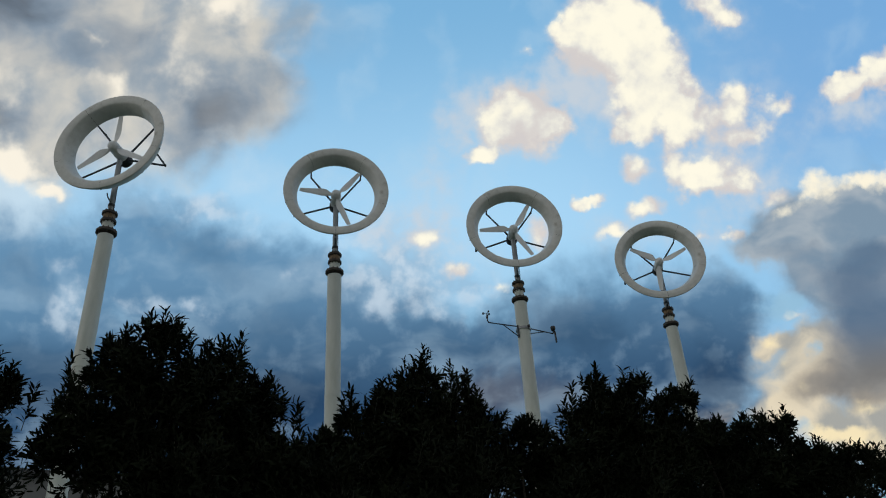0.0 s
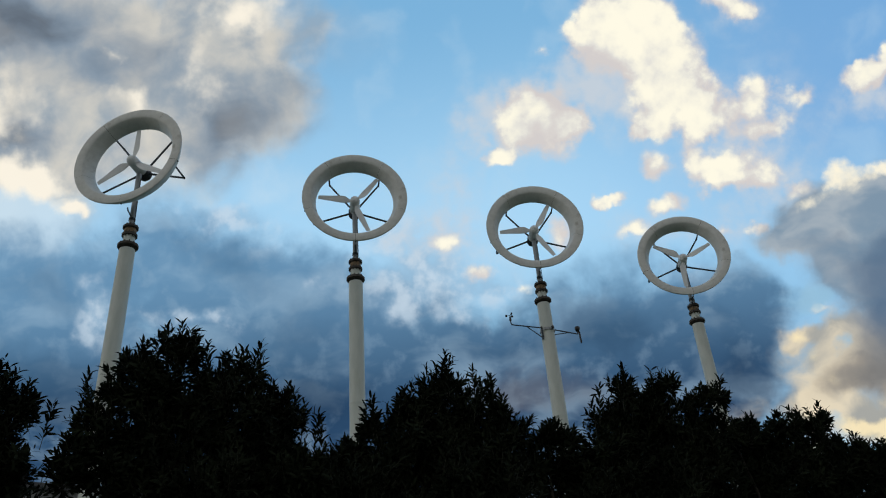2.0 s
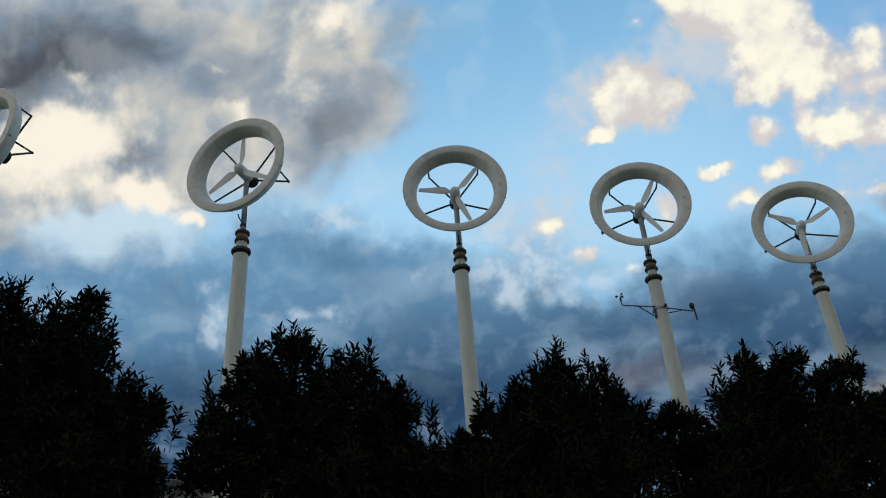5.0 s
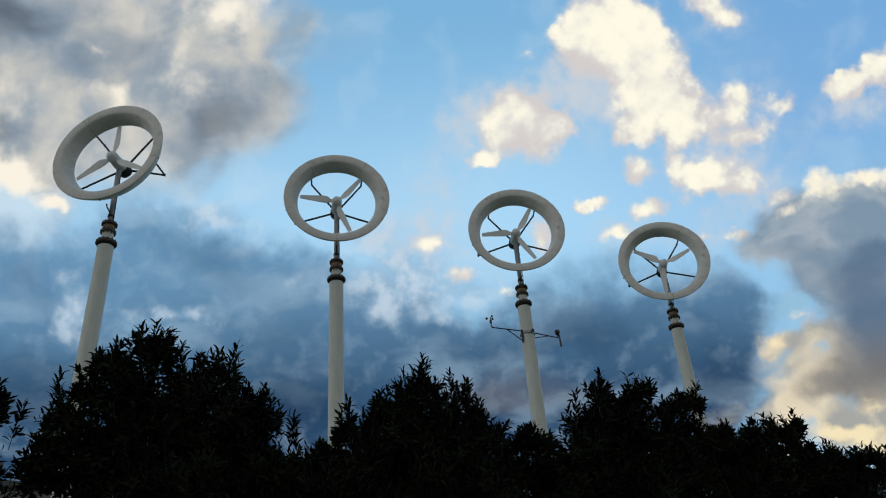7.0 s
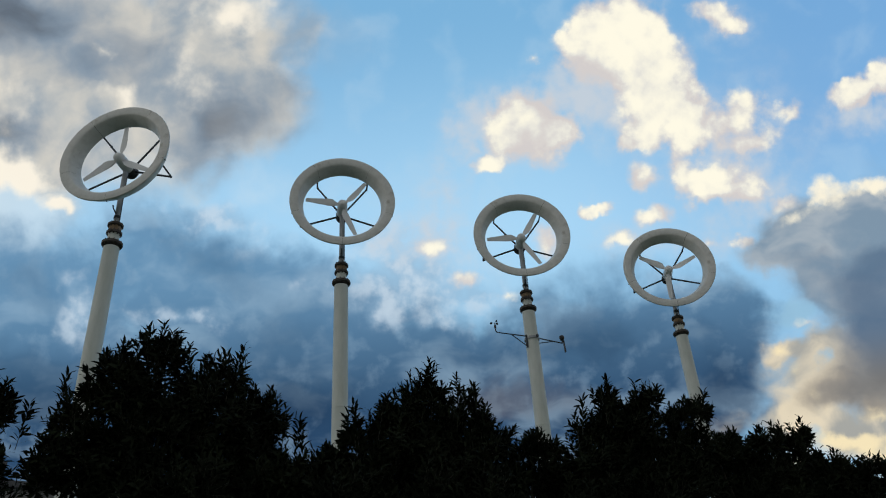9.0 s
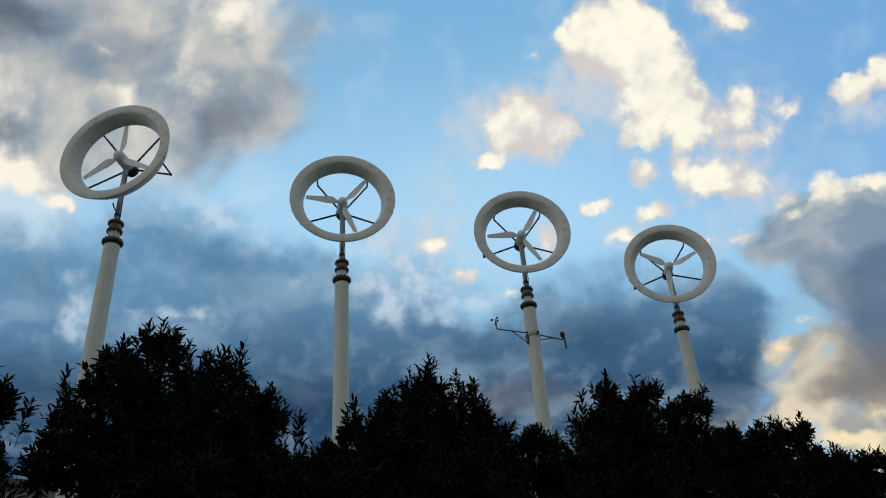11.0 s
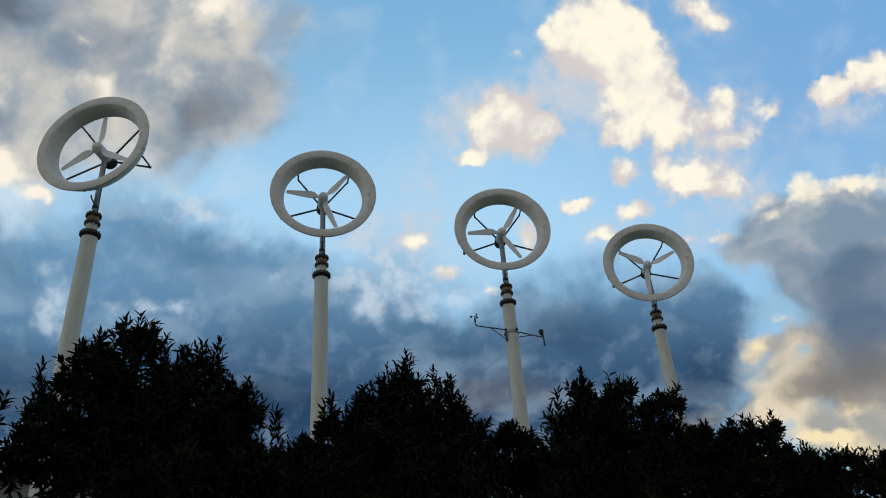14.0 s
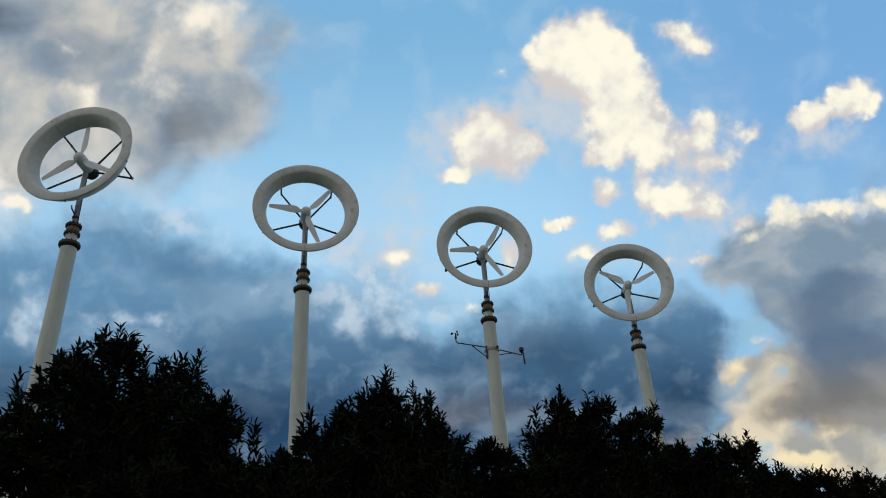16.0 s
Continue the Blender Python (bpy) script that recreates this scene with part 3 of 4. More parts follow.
def build_turbine():
    """A shrouded turbine whose rotor faces -y; its head slews on the mast."""
    top = new("wind_turbine")
    # tower: a slightly tapered steel pole with a weld seam, and its base plate
    tower = part("tower", lathe([(0.245, 0.06), (0.243, 3.0), (0.236, 6.0), (0.228, 9.95), (0.228, 9.99), (0.233, 10.0), (0.233, 10.03), (0.228, 10.04), (0.228, 10.08), (0.214, FLANGE_Z - 0.12)], 40), TOWER_PAINT, top)
    part("base_plate", lathe([(0.42, -0.05), (0.42, 0.05), (0.41, 0.06), (0.25, 0.06)], 32), FLANGE_STEEL, top)
    for k in range(4):
        a = math.pi * (k + 0.5) / 2
        part("gusset", box((0.03, 0.14, 0.3), (0, 0.31, 0.2), 0.004), TOWER_PAINT, top, at=pose(0, 0, 0, 0, 0, math.degrees(a)), smooth=False)
    # stack of flanges
    z = FLANGE_Z
    def flange(radius, thick, height, bolts, name="flange"):
        f = part(name, lathe([(0.10, -thick), (radius - 0.012, -thick), (radius, -thick + 0.012), (radius, -0.008), (radius - 0.004, 0.0), (radius, 0.008),
                              (radius, thick - 0.012), (radius - 0.012, thick), (0.10, thick)], 36), FLANGE_STEEL, top, "dark rusted bolted steel flange", at=pose(0, 0, height))
        bolt = None
        for k in range(bolts):
            a = 6.28319 * k / bolts
            p = pose((radius - 0.045) * math.cos(a), (radius - 0.045) * math.sin(a), 0)
            if bolt is None:
                bm = lathe([(0.021, -thick - 0.035), (0.021, thick + 0.028), (0.012, thick + 0.03), (0.012, thick + 0.055)], 6)
                bolt = part("bolt", bm, FLANGE_STEEL, f, at=p, smooth=False)
            else:
                b = new("bolt", bolt.data)
                b.matrix_basis, b.parent = p, f
        return f
    flange(0.285, 0.045, z, 12)
    part("neck", lathe([(0.20, z + 0.03), (0.165, z + 0.05), (0.158, z + 0.08), (0.158, z + 0.27), (0.17, z + 0.32)], 32), TOWER_PAINT, top)
    flange(0.215, 0.042, z + 0.36, 10)
    part("bearing_collar", lathe([(0.15, z + 0.39), (0.165, z + 0.42), (0.172, z + 0.47), (0.172, z + 0.53), (0.16, z + 0.58)], 32), BRASS_RUST, top, "rust-brown bearing collar")
    flange(0.215, 0.042, z + 0.62, 10)
    part("cable", tube([(0.088, -0.02, z + 0.68), (0.10, -0.03, z + 1.0), (0.085, -0.02, z + 1.6), (0.085, -0.02, z + HUB_Z - 0.3)], [0.012] * 4, 6), SENSOR_BLACK, top, "black cable up the mast")
    part("mast", lathe([(0.12, z + 0.65), (0.085, z + 0.70), (0.078, z + 0.9), (0.078, z + HUB_Z - 0.12)], 24), MAST_STEEL, top, "slim grey galvanised mast")
    # head: everything that slews with the wind
    h = z + HUB_Z
    part("nacelle", lathe([(0.02, 0.58), (0.10, 0.57), (0.15, 0.53), (0.165, 0.45), (0.165, 0.10), (0.155, 0.06), (0.14, 0.05)], 28, "y"), BLADE_SKIN, top, at=pose(0, -0.36, h))
    gen = part("generator", lathe([(0.03, 0.42), (0.14, 0.415), (0.185, 0.40), (0.185, 0.14), (0.175, 0.12), (0.03, 0.11)], 28, "y"), STRUT_STEEL, top, "dark ribbed generator drum", at=pose(0, -0.02, h))
    for k in range(4):
        part("cooling_rib", lathe([(0.18, -0.008), (0.197, -0.006), (0.197, 0.006), (0.18, 0.008)], 28, "y", True), STRUT_STEEL, gen, at=pose(0, 0.17 + 0.065 * k, 0))
    part("hub_cone", lathe([(0.001, -0.30), (0.05, -0.293), (0.10, -0.268), (0.138, -0.225), (0.158, -0.165), (0.163, -0.10), (0.160, -0.02), (0.14, 0.0), (0.05, 0.0)], 32, "y"), BLADE_SKIN, top,
         "rounded white nose cone", at=pose(0, -0.30, h))
    # five struts from the generator out behind the ring, an elbow, then forward to it; the lowest carries to the mast
    for k in range(5):
        a = radians(-90 + 72 * k)
        ca, sa = math.cos(a), math.sin(a)
        if k == 0:
            part("mast_bracket", tube([(0.0, -0.30, h - 1.58), (0.0, -0.26, h - 1.66), (0.0, -0.08, h - 1.74)], [0.02, 0.02, 0.02], 8), STRUT_STEEL, top)
            part("clamp", lathe([(0.08, -0.04), (0.095, -0.04), (0.095, 0.04), (0.08, 0.04)], 20, closed=True), STRUT_STEEL, top, at=pose(0, 0, h - 1.74))
            continue
        s = part("strut", tube([(0.15 * ca, 0.22, 0.15 * sa), (1.38 * ca, 0.26, 1.38 * sa)], [0.033, 0.030], 10), STRUT_STEEL, top, at=pose(0, 0, h))
        part("elbow_arm", tube([(1.37 * ca, 0.28, 1.37 * sa), (1.40 * ca, 0.23, 1.40 * sa), (1.42 * ca, -0.32, 1.42 * sa)], [0.027, 0.027, 0.027], 8), STRUT_STEEL, s)
        part("end_knob", lathe([(0.002, -0.035), (0.03, -0.03), (0.034, 0.0), (0.03, 0.03), (0.002, 0.035)], 12), STRUT_STEEL, s, at=pose(1.39 * ca, 0.26, 1.39 * sa))
    for k in range(5):
        a = radians(-90 + 72 * k)
        gap = 0.003
        part("shroud_segment", ring_segment_mesh(a + gap, a + radians(72) - gap), RING_SKIN, top, at=pose(0, -0.42, h))
        ca, sa = math.cos(a), math.sin(a)
        joint = part("joint_strip", lathe([(THROAT_R + 0.008, 0.10), (1.281, -0.02), (1.331, -0.15), (1.381, -0.24), (1.432, -0.294), (1.55, -0.299), (1.64, -0.299), (1.672, -0.265), (1.60, -0.13),
                                    (1.50, 0.02), (1.42, 0.11)], 1, "y", True, a - 0.008, 0.016), SEAM_DARK, top, at=pose(0, -0.42, h), smooth=False)
        part("joint_bolt", box((0.03, 0.05, 0.03), (1.665 * ca, -0.2, 1.665 * sa), 0.006), STRUT_STEEL, joint)
    return top


def add_blades(turbine, phase, yaw, lift):
    """Turn the head to yaw (degrees) and fix three blades at a phase (degrees anticlockwise from the right)."""
    h = FLANGE_Z + HUB_Z + lift
    head = [o for o in turbine.children if o.name.split(".")[0] in ("nacelle", "generator", "hub_cone", "strut", "mast_bracket", "shroud_segment", "joint_strip")]
    for o in head:
        o.matrix_basis = pose(0, 0, lift, 0, 0, yaw) @ o.matrix_basis
    for k in range(3):
        m = pose(0, 0, 0, 0, 0, yaw) @ pose(0, -0.38, h) @ pose(0, 0, 0, 0, 90 - (phase + 120 * k), 0)
        if "blade" not in MADE:
            MADE["blade"] = part("blade", blade_mesh(), BLADE_SKIN, turbine, "white twisted rotor blade", at=m)
        else:
            b = new("blade", MADE["blade"].data)
            b.matrix_basis, b.parent = m, turbine
            tagged(b, "white twisted rotor blade")


MADE = {}
# x, y, yaw of the head, blade phase, lift of the head
TURBINES = [(-15.53, 15.53, -16, 75, 0.0), (-9.32, 18.77, -8, 90, 0.08), (-3.37, 21.80, 10, 52, 0.02), (2.56, 24.44, 3, 60, -0.06), (8.30, 27.21, -6, 25, -0.18)]
LABELS = ["shrouded white wind turbine turned well aside on a pole", "shrouded white wind turbine turned aside on a pale pole", "shrouded white wind turbine on a pale steel pole",
          "shrouded white wind turbine with a sensor boom on its pole", "shrouded white wind turbine with a stained ring on its pole"]
first = build_turbine()
turbines = [first] + [copy_thing(first, pose(x, y, 0)) for x, y, _, _, _ in TURBINES[1:]]
first.matrix_basis = pose(TURBINES[0][0], TURBINES[0][1], 0)
for ob, (x, y, yaw, phase, lift), label in zip(turbines, TURBINES, LABELS):
    tagged(ob, label, "wind turbine", "row of shrouded wind turbines")
    add_blades(ob, phase, yaw, lift)


# ---------------------------------------------------------------- wind sensors on the fourth tower
def build_sensor_boom():
    top = new("wind_sensor_boom")
    part("clamp_ring", lathe([(0.222, -0.04), (0.25, -0.04), (0.25, 0.04), (0.222, 0.04)], 32, closed=True), MAST_STEEL, top)
    part("clamp_bolt", box((0.07, 0.07, 0.09), (0.05, -0.27, 0.03), 0.008), STRUT_STEEL, top)
    for s, reach in ((-1, 1.36), (1, 1.16)):
        part("boom_arm", tube([(s * 0.23, -0.05, 0.06), (s * reach, -0.05, 0.02)], [0.021, 0.019], 8), STRUT_STEEL, top)
        part("brace", tube([(s * 0.24, -0.05, -0.30 if s < 0 else -0.12), (s * 0.80, -0.05, 0.03)], [0.016, 0.016], 8), STRUT_STEEL, top)
    part("foot_plate", box((0.03, 0.08, 0.46), (-0.245, -0.05, -0.12), 0.006), STRUT_STEEL, top)
    cup_post = part("anemometer", tube([(-1.34, -0.05, 0.02), (-1.385, -0.05, 0.07), (-1.39, -0.05, 0.24)], [0.02, 0.02, 0.018], 8), STRUT_STEEL, top)
    part("anemometer_body", lathe([(0.02, 0.16), (0.036, 0.17), (0.036, 0.27), (0.02, 0.29), (0.012, 0.36)], 14), SENSOR_BLACK, cup_post, at=pose(-1.39, -0.05, 0))
    for k in range(3):
        a = radians(20 + 120 * k)
        cup = lathe([(0.002, -0.045), (0.03, -0.035), (0.045, 0.0), (0.041, 0.0), (0.027, -0.03), (0.002, -0.04)], 12)
        bmesh.ops.rotate(cup, verts=cup.verts, cent=(0, 0, 0), matrix=Matrix.Rotation(radians(90), 3, "X"))
        tube([(0.0, 0.0, 0.0), (-0.12, 0.0, 0.0)], [0.006, 0.006], 6, cup)
        part("cup", cup, SENSOR_BLACK, cup_post, at=pose(-1.39 + 0.12 * math.cos(a), -0.05 + 0.12 * math.sin(a), 0.36, 0, 0, math.degrees(a)))
    vane = part("wind_vane", tube([(1.14, -0.05, 0.02), (1.165, -0.05, 0.05), (1.17, -0.05, 0.18)], [0.02, 0.02, 0.022], 8), STRUT_STEEL, top)
    part("vane_body", lathe([(0.02, 0.10), (0.055, 0.13), (0.085, 0.19), (0.09, 0.25), (0.07, 0.29), (0.02, 0.30)], 16), SENSOR_BLACK, vane, at=pose(1.17, -0.05, 0))
    part("tail_plate", box((0.035, 0.07, 0.42), (1.23, -0.05, -0.15), 0.008), SENSOR_BLACK, vane, at=pose(0, 0, 0, 0, -3, 0))
    top.matrix_basis = pose(2.56, 24.44, 12.98, 0, 0, 28)
    return tagged(top, "thin steel boom with cup anemometer and wind vane", "weather sensor")


build_sensor_boom()


# ---------------------------------------------------------------- hedge trees
def leaf_arrays(base, direction, normal, length, width):
    """Curved lance-shaped leaves with a blunt tip: six points and four triangles each."""
    side = np.cross(direction, normal)
    side /= np.linalg.norm(side, axis=1, keepdims=True) + 1e-9
    nrm = np.cross(side, direction)
    n = len(base)
    L, W = length[:, None], width[:, None]
    pts = np.empty((n, 6, 3))
    pts[:, 0] = base
    pts[:, 1] = base + direction * L * 0.32 + side * W * 0.48 + nrm * L * 0.04
    pts[:, 2] = base + direction * L * 0.72 + side * W * 0.40
    pts[:, 3] = base + direction * L - nrm * L * 0.12
    pts[:, 4] = base + direction * L * 0.72 - side * W * 0.40
    pts[:, 5] = base + direction * L * 0.32 - side * W * 0.48 + nrm * L * 0.04
    tri = np.array([[0, 1, 5], [1, 2, 5], [2, 4, 5], [2, 3, 4]])
    faces = (np.arange(n)[:, None, None] * 6 + tri[None]).reshape(-1, 3)
    return pts.reshape(-1, 3), faces


def mesh_from(name, verts, faces, mat, parent, label=""):
    me = bpy.data.meshes.new(name)
    k = faces.shape[1]
    me.vertices.add(len(verts))
    me.vertices.foreach_set("co", np.ascontiguousarray(verts, dtype=np.float32).ravel())
    me.loops.add(faces.size)
    me.loops.foreach_set("vertex_index", np.ascontiguousarray(faces, dtype=np.int32).ravel())
    me.polygons.add(len(faces))
    me.polygons.foreach_set("loop_start", np.arange(0, faces.size, k, dtype=np.int32))
    me.update(calc_edges=True)
    me.materials.append(mat)
    ob = new(name, me)
    ob.parent = parent
    return tagged(ob, label)


def unit(a):
    return a / (np.linalg.norm(a, axis=-1, keepdims=True) + 1e-9)


def build_tree(lobes, seed, label, density=1.0, shoots=12, leaf=0.096):
    """A bushy evergreen: stems from the ground, limbs into each lobe of the crown, twigs all over the lobes, upright shoots on top."""
    rng = np.random.default_rng(seed)
    lobes = np.array(lobes, float)
    base = np.array([np.average(lobes[:, 0], weights=lobes[:, 3]), np.average(lobes[:, 1], weights=lobes[:, 3]), 0.0])
    # the crown goes on below what shows, down towards the ground
    low = lobes[:, 2].min()
    wide = (lobes[:, 0] - lobes[:, 3]).min() + 0.25, (lobes[:, 0] + lobes[:, 3]).max() - 0.25
    skirt = [(x, base[1] + 0.45 * (x - base[0]) + rng.uniform(-0.1, 0.5), z, 0.5)
             for x, z in zip(rng.uniform(min(wide), max(wide), 20), np.linspace(0.9, max(1.0, low - 0.12), 20))]
    top = new("hedge_tree")
    top.matrix_basis = pose(*base)
    bm = bmesh.new()
    fork = Vector((0, 0, 0.7))
    tube([(0, 0, -0.1), (0.02, 0.01, 0.3), fork], [0.13, 0.10, 0.085], 10, bm)
    part("trunk", bm, BARK, top)
    local = np.vstack([lobes, np.array(skirt)]) - np.array([*base, 0])
    local[:len(lobes), 1] += rng.uniform(-0.06, 0.16, len(lobes))
    for x, y, z, r in local[:len(lobes)]:
        if r < 0.12:
            continue
        mid = fork.lerp(Vector((x, y + 0.2, z)), 0.5) + Vector((rng.uniform(-0.12, 0.12), rng.uniform(0.0, 0.2), 0.0))
        part("limb", tube([fork, mid, (x, y + 0.08, z - r * 0.3), (x + rng.uniform(-0.06, 0.06), y + 0.05, z + r * 0.4)], [0.04, 0.022, 0.010, 0.004], 7), BARK, top)
    starts, ways, lens = [], [], []
    for i, (x, y, z, r) in enumerate(local):
        seen = i < len(lobes)
        centre = np.array([x, y, z])
        if r < 0.055:
            # a sprig: one upright shoot, or a pair, leafy nearly all the way
            for _ in range(2 if r > 0.035 else 1):
                tilt = unit(np.array([rng.normal() * 0.10, rng.normal() * 0.1, 1.0]))
                long = r + rng.uniform(0.26, 0.36)
                foot = centre + np.array([rng.normal() * 0.02, 0, r + 0.03]) - tilt * long
                starts.append(foot[None]), ways.append(tilt[None]), lens.append(np.array([long]))
                p = foot + tilt * (long * np.linspace(0.2, 0.92, 7))[:, None]
                starts.append(p), ways.append(unit(tilt + rng.normal(size=(7, 3)) * 0.25)), lens.append(rng.uniform(0.04, 0.08, 7))
            continue
        # each lobe breaks up into clumps with gaps between them; small lobes carry short twigs
        s = min(1.0, 0.45 + r * 1.6)
        clumps = int(6 + (80 if seen else 120) * r * r)
        c = unit(rng.normal(size=(clumps, 3)) + np.array([0, 0, 0.1])) * (r * rng.uniform(0.08, 0.68, clumps) ** 0.7)[:, None] + centre
        size = r * rng.uniform(0.12, 0.28, clumps) + 0.01
        for q, k in zip(c, size):
            n = int((22 if seen else 17) * density * (0.5 + k / 0.1 * 0.5))
            d = unit(rng.normal(size=(n, 3)))
            p = q + d * (k * rng.uniform(0.1, 1.0, n))[:, None]
            w = unit(unit(p - centre) * 0.6 + d * 0.35 + rng.normal(size=(n, 3)) * 0.35 + np.array([0, 0, 0.6]))
            starts.append(p), ways.append(w), lens.append(rng.uniform(0.07, 0.15, n) * s * rng.choice([1, 1, 1, 1.5], n))
        if seen:
            # leafy fingers that stand out from the lobe
            for _ in range(int(3 + 20 * r)):
                d = unit(rng.normal(size=3) * np.array([1, 0.7, 0.45]) + np.array([0, 0, 0.35]))
                w = unit(d * 0.75 + rng.normal(size=3) * 0.18 + np.array([0, 0, 0.65]))
                long = rng.uniform(0.12, 0.30) * s
                n = int(3 + long * 22)
                foot = centre + d * r * 0.55
                starts.append(foot[None]), ways.append(w[None]), lens.append(np.array([long]))
                p = foot + w * (long * np.linspace(0.1, 0.85, n))[:, None]
                starts.append(p), ways.append(unit(w + rng.normal(size=(n, 3)) * 0.34)), lens.append(rng.uniform(0.05, 0.10, n) * s)
            m = max(1, int(shoots * r / 0.45))
            d = unit(rng.normal(size=(m, 3)) * np.array([1, 0.6, 0.35]) + np.array([0, 0, 0.9]))
            p = centre + d * r * 0.65
            w = unit(d * 0.35 + rng.normal(size=(m, 3)) * 0.12 + np.array([0, 0, 1]))
            starts.append(p), ways.append(w), lens.append(rng.uniform(0.12, 0.28, m) * s)
    starts, ways, lens = np.vstack(starts), np.vstack(ways), np.concatenate(lens)
    # twigs: thin three-sided spikes
    side = unit(np.cross(ways, np.array([0.3, 0.9, 0.1])))
    other = np.cross(ways, side)
    ring = [starts + (side * math.cos(a) + other * math.sin(a)) * 0.0032 for a in (0, 2.1, 4.2)]
    verts = np.stack(ring + [starts + ways * lens[:, None]], 1).reshape(-1, 3)
    faces = (np.arange(len(starts))[:, None, None] * 4 + np.array([[0, 1, 3], [1, 2, 3], [2, 0, 3]])[None]).reshape(-1, 3)
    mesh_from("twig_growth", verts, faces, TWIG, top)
    # leaves in a spiral along each twig
    reps = np.round(lens / 0.023).astype(int).clip(4, 16)
    idx = np.repeat(np.arange(len(starts)), reps)
    along_twig = np.concatenate([(np.arange(k) + rng.uniform(0.2, 0.8)) / k for k in reps])
    turn = np.concatenate([np.arange(k) * 2.4 + rng.uniform(0, 6.28) for k in reps])
    at = starts[idx] + ways[idx] * (lens[idx] * (0.08 + 0.92 * along_twig))[:, None]
    outw = side[idx] * np.cos(turn)[:, None] + other[idx] * np.sin(turn)[:, None]
    direction = unit(outw * (0.85 - 0.45 * along_twig)[:, None] + ways[idx] * 0.75 + rng.normal(size=at.shape) * 0.12 + np.array([0, 0, -0.08]))
    length = leaf * rng.uniform(0.6, 1.15, len(at)) * (1 - 0.3 * along_twig)
    verts, faces = leaf_arrays(at, direction, unit(ways[idx] + rng.normal(size=at.shape) * 0.2), length, length * rng.uniform(0.20, 0.30, len(at)))
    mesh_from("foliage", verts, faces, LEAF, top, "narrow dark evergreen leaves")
    return tagged(top, label, "tree", "hedge of bushy trees")


build_tree([(-3.96, 4.72, 4.33, 0.28), (-3.72, 4.83, 4.35, 0.24), (-4.31, 4.57, 4.38, 0.34), (-3.54, 4.91, 4.07, 0.22), (-3.78, 4.80, 3.89, 0.39), (-3.37, 4.99, 3.84, 0.18), (-3.30, 5.02, 3.57, 0.24), (-3.10, 5.11, 3.72, 0.08), (-3.63, 4.87, 3.41, 0.44), (-3.18, 5.07, 3.30, 0.16), (-3.61, 4.88, 4.56, 0.06), (-4.54, 4.46, 4.11, 0.47), (-4.15, 4.64, 3.63, 0.45), (-3.87, 4.76, 4.05, 0.32), (-3.60, 4.89, 3.81, 0.31), (-3.87, 4.77, 3.64, 0.38), (-3.45, 4.95, 3.45, 0.31), (-3.70, 4.84, 3.22, 0.41), (-3.25, 5.04, 3.22, 0.23), (-3.40, 4.98, 3.11, 0.26)] +
           [(-4.09, 4.67, 4.67, 0.03), (-3.89, 4.75, 4.66, 0.03), (-3.42, 4.96, 4.25, 0.03), (-3.70, 4.84, 4.65, 0.03), (-3.30, 5.02, 3.96, 0.03), (-2.97, 5.17, 3.72, 0.03), (-3.52, 4.92, 4.44, 0.03)], 10, "tall bushy evergreen tree with narrow dark leaves", shoots=16)
build_tree([(-2.22, 5.51, 4.11, 0.19), (-2.46, 5.40, 4.04, 0.18), (-1.76, 5.71, 4.05, 0.15), (-1.98, 5.61, 3.95, 0.18), (-2.61, 5.33, 3.86, 0.12), (-1.51, 5.82, 3.86, 0.13), (-2.25, 5.49, 3.76, 0.28), (-1.82, 5.69, 3.73, 0.27), (-2.67, 5.30, 3.61, 0.13), (-1.54, 5.81, 3.54, 0.18), (-2.04, 5.59, 3.42, 0.38), (-2.49, 5.39, 3.36, 0.27), (-2.75, 5.27, 3.39, 0.11), (-1.37, 5.89, 3.34, 0.16), (-1.75, 5.72, 4.23, 0.04), (-2.24, 5.50, 4.29, 0.06), (-1.26, 5.94, 3.76, 0.03), (-2.80, 5.24, 3.95, 0.03), (-2.80, 5.25, 3.23, 0.09), (-2.33, 5.46, 3.84, 0.22)] +
           [(-1.96, 5.62, 3.68, 0.27), (-1.63, 5.77, 3.70, 0.17), (-2.40, 5.43, 3.56, 0.23), (-2.16, 5.53, 3.54, 0.34), (-1.69, 5.75, 3.44, 0.31), (-2.61, 5.33, 3.41, 0.18), (-1.29, 5.93, 3.26, 0.15), (-2.29, 5.47, 3.22, 0.30), (-1.85, 5.67, 3.19, 0.34), (-1.53, 5.82, 3.27, 0.24), (-2.64, 5.31, 3.22, 0.19), (-2.38, 5.43, 4.28, 0.03), (-2.30, 5.47, 4.35, 0.03), (-2.19, 5.52, 4.38, 0.03), (-2.05, 5.58, 4.26, 0.03), (-1.72, 5.73, 4.33, 0.03), (-1.81, 5.69, 4.27, 0.03), (-1.45, 5.85, 3.98, 0.03), (-1.57, 5.80, 3.97, 0.03), (-2.59, 5.34, 4.15, 0.03)] +
           [(-2.66, 5.31, 4.01, 0.03), (-2.85, 5.22, 3.91, 0.03), (-2.84, 5.23, 3.67, 0.03), (-1.26, 5.94, 3.75, 0.03), (-1.93, 5.64, 4.20, 0.03), (-2.51, 5.37, 4.20, 0.03), (-1.37, 5.89, 3.85, 0.03)], 11, "broad rounded evergreen tree with narrow dark leaves", shoots=14)
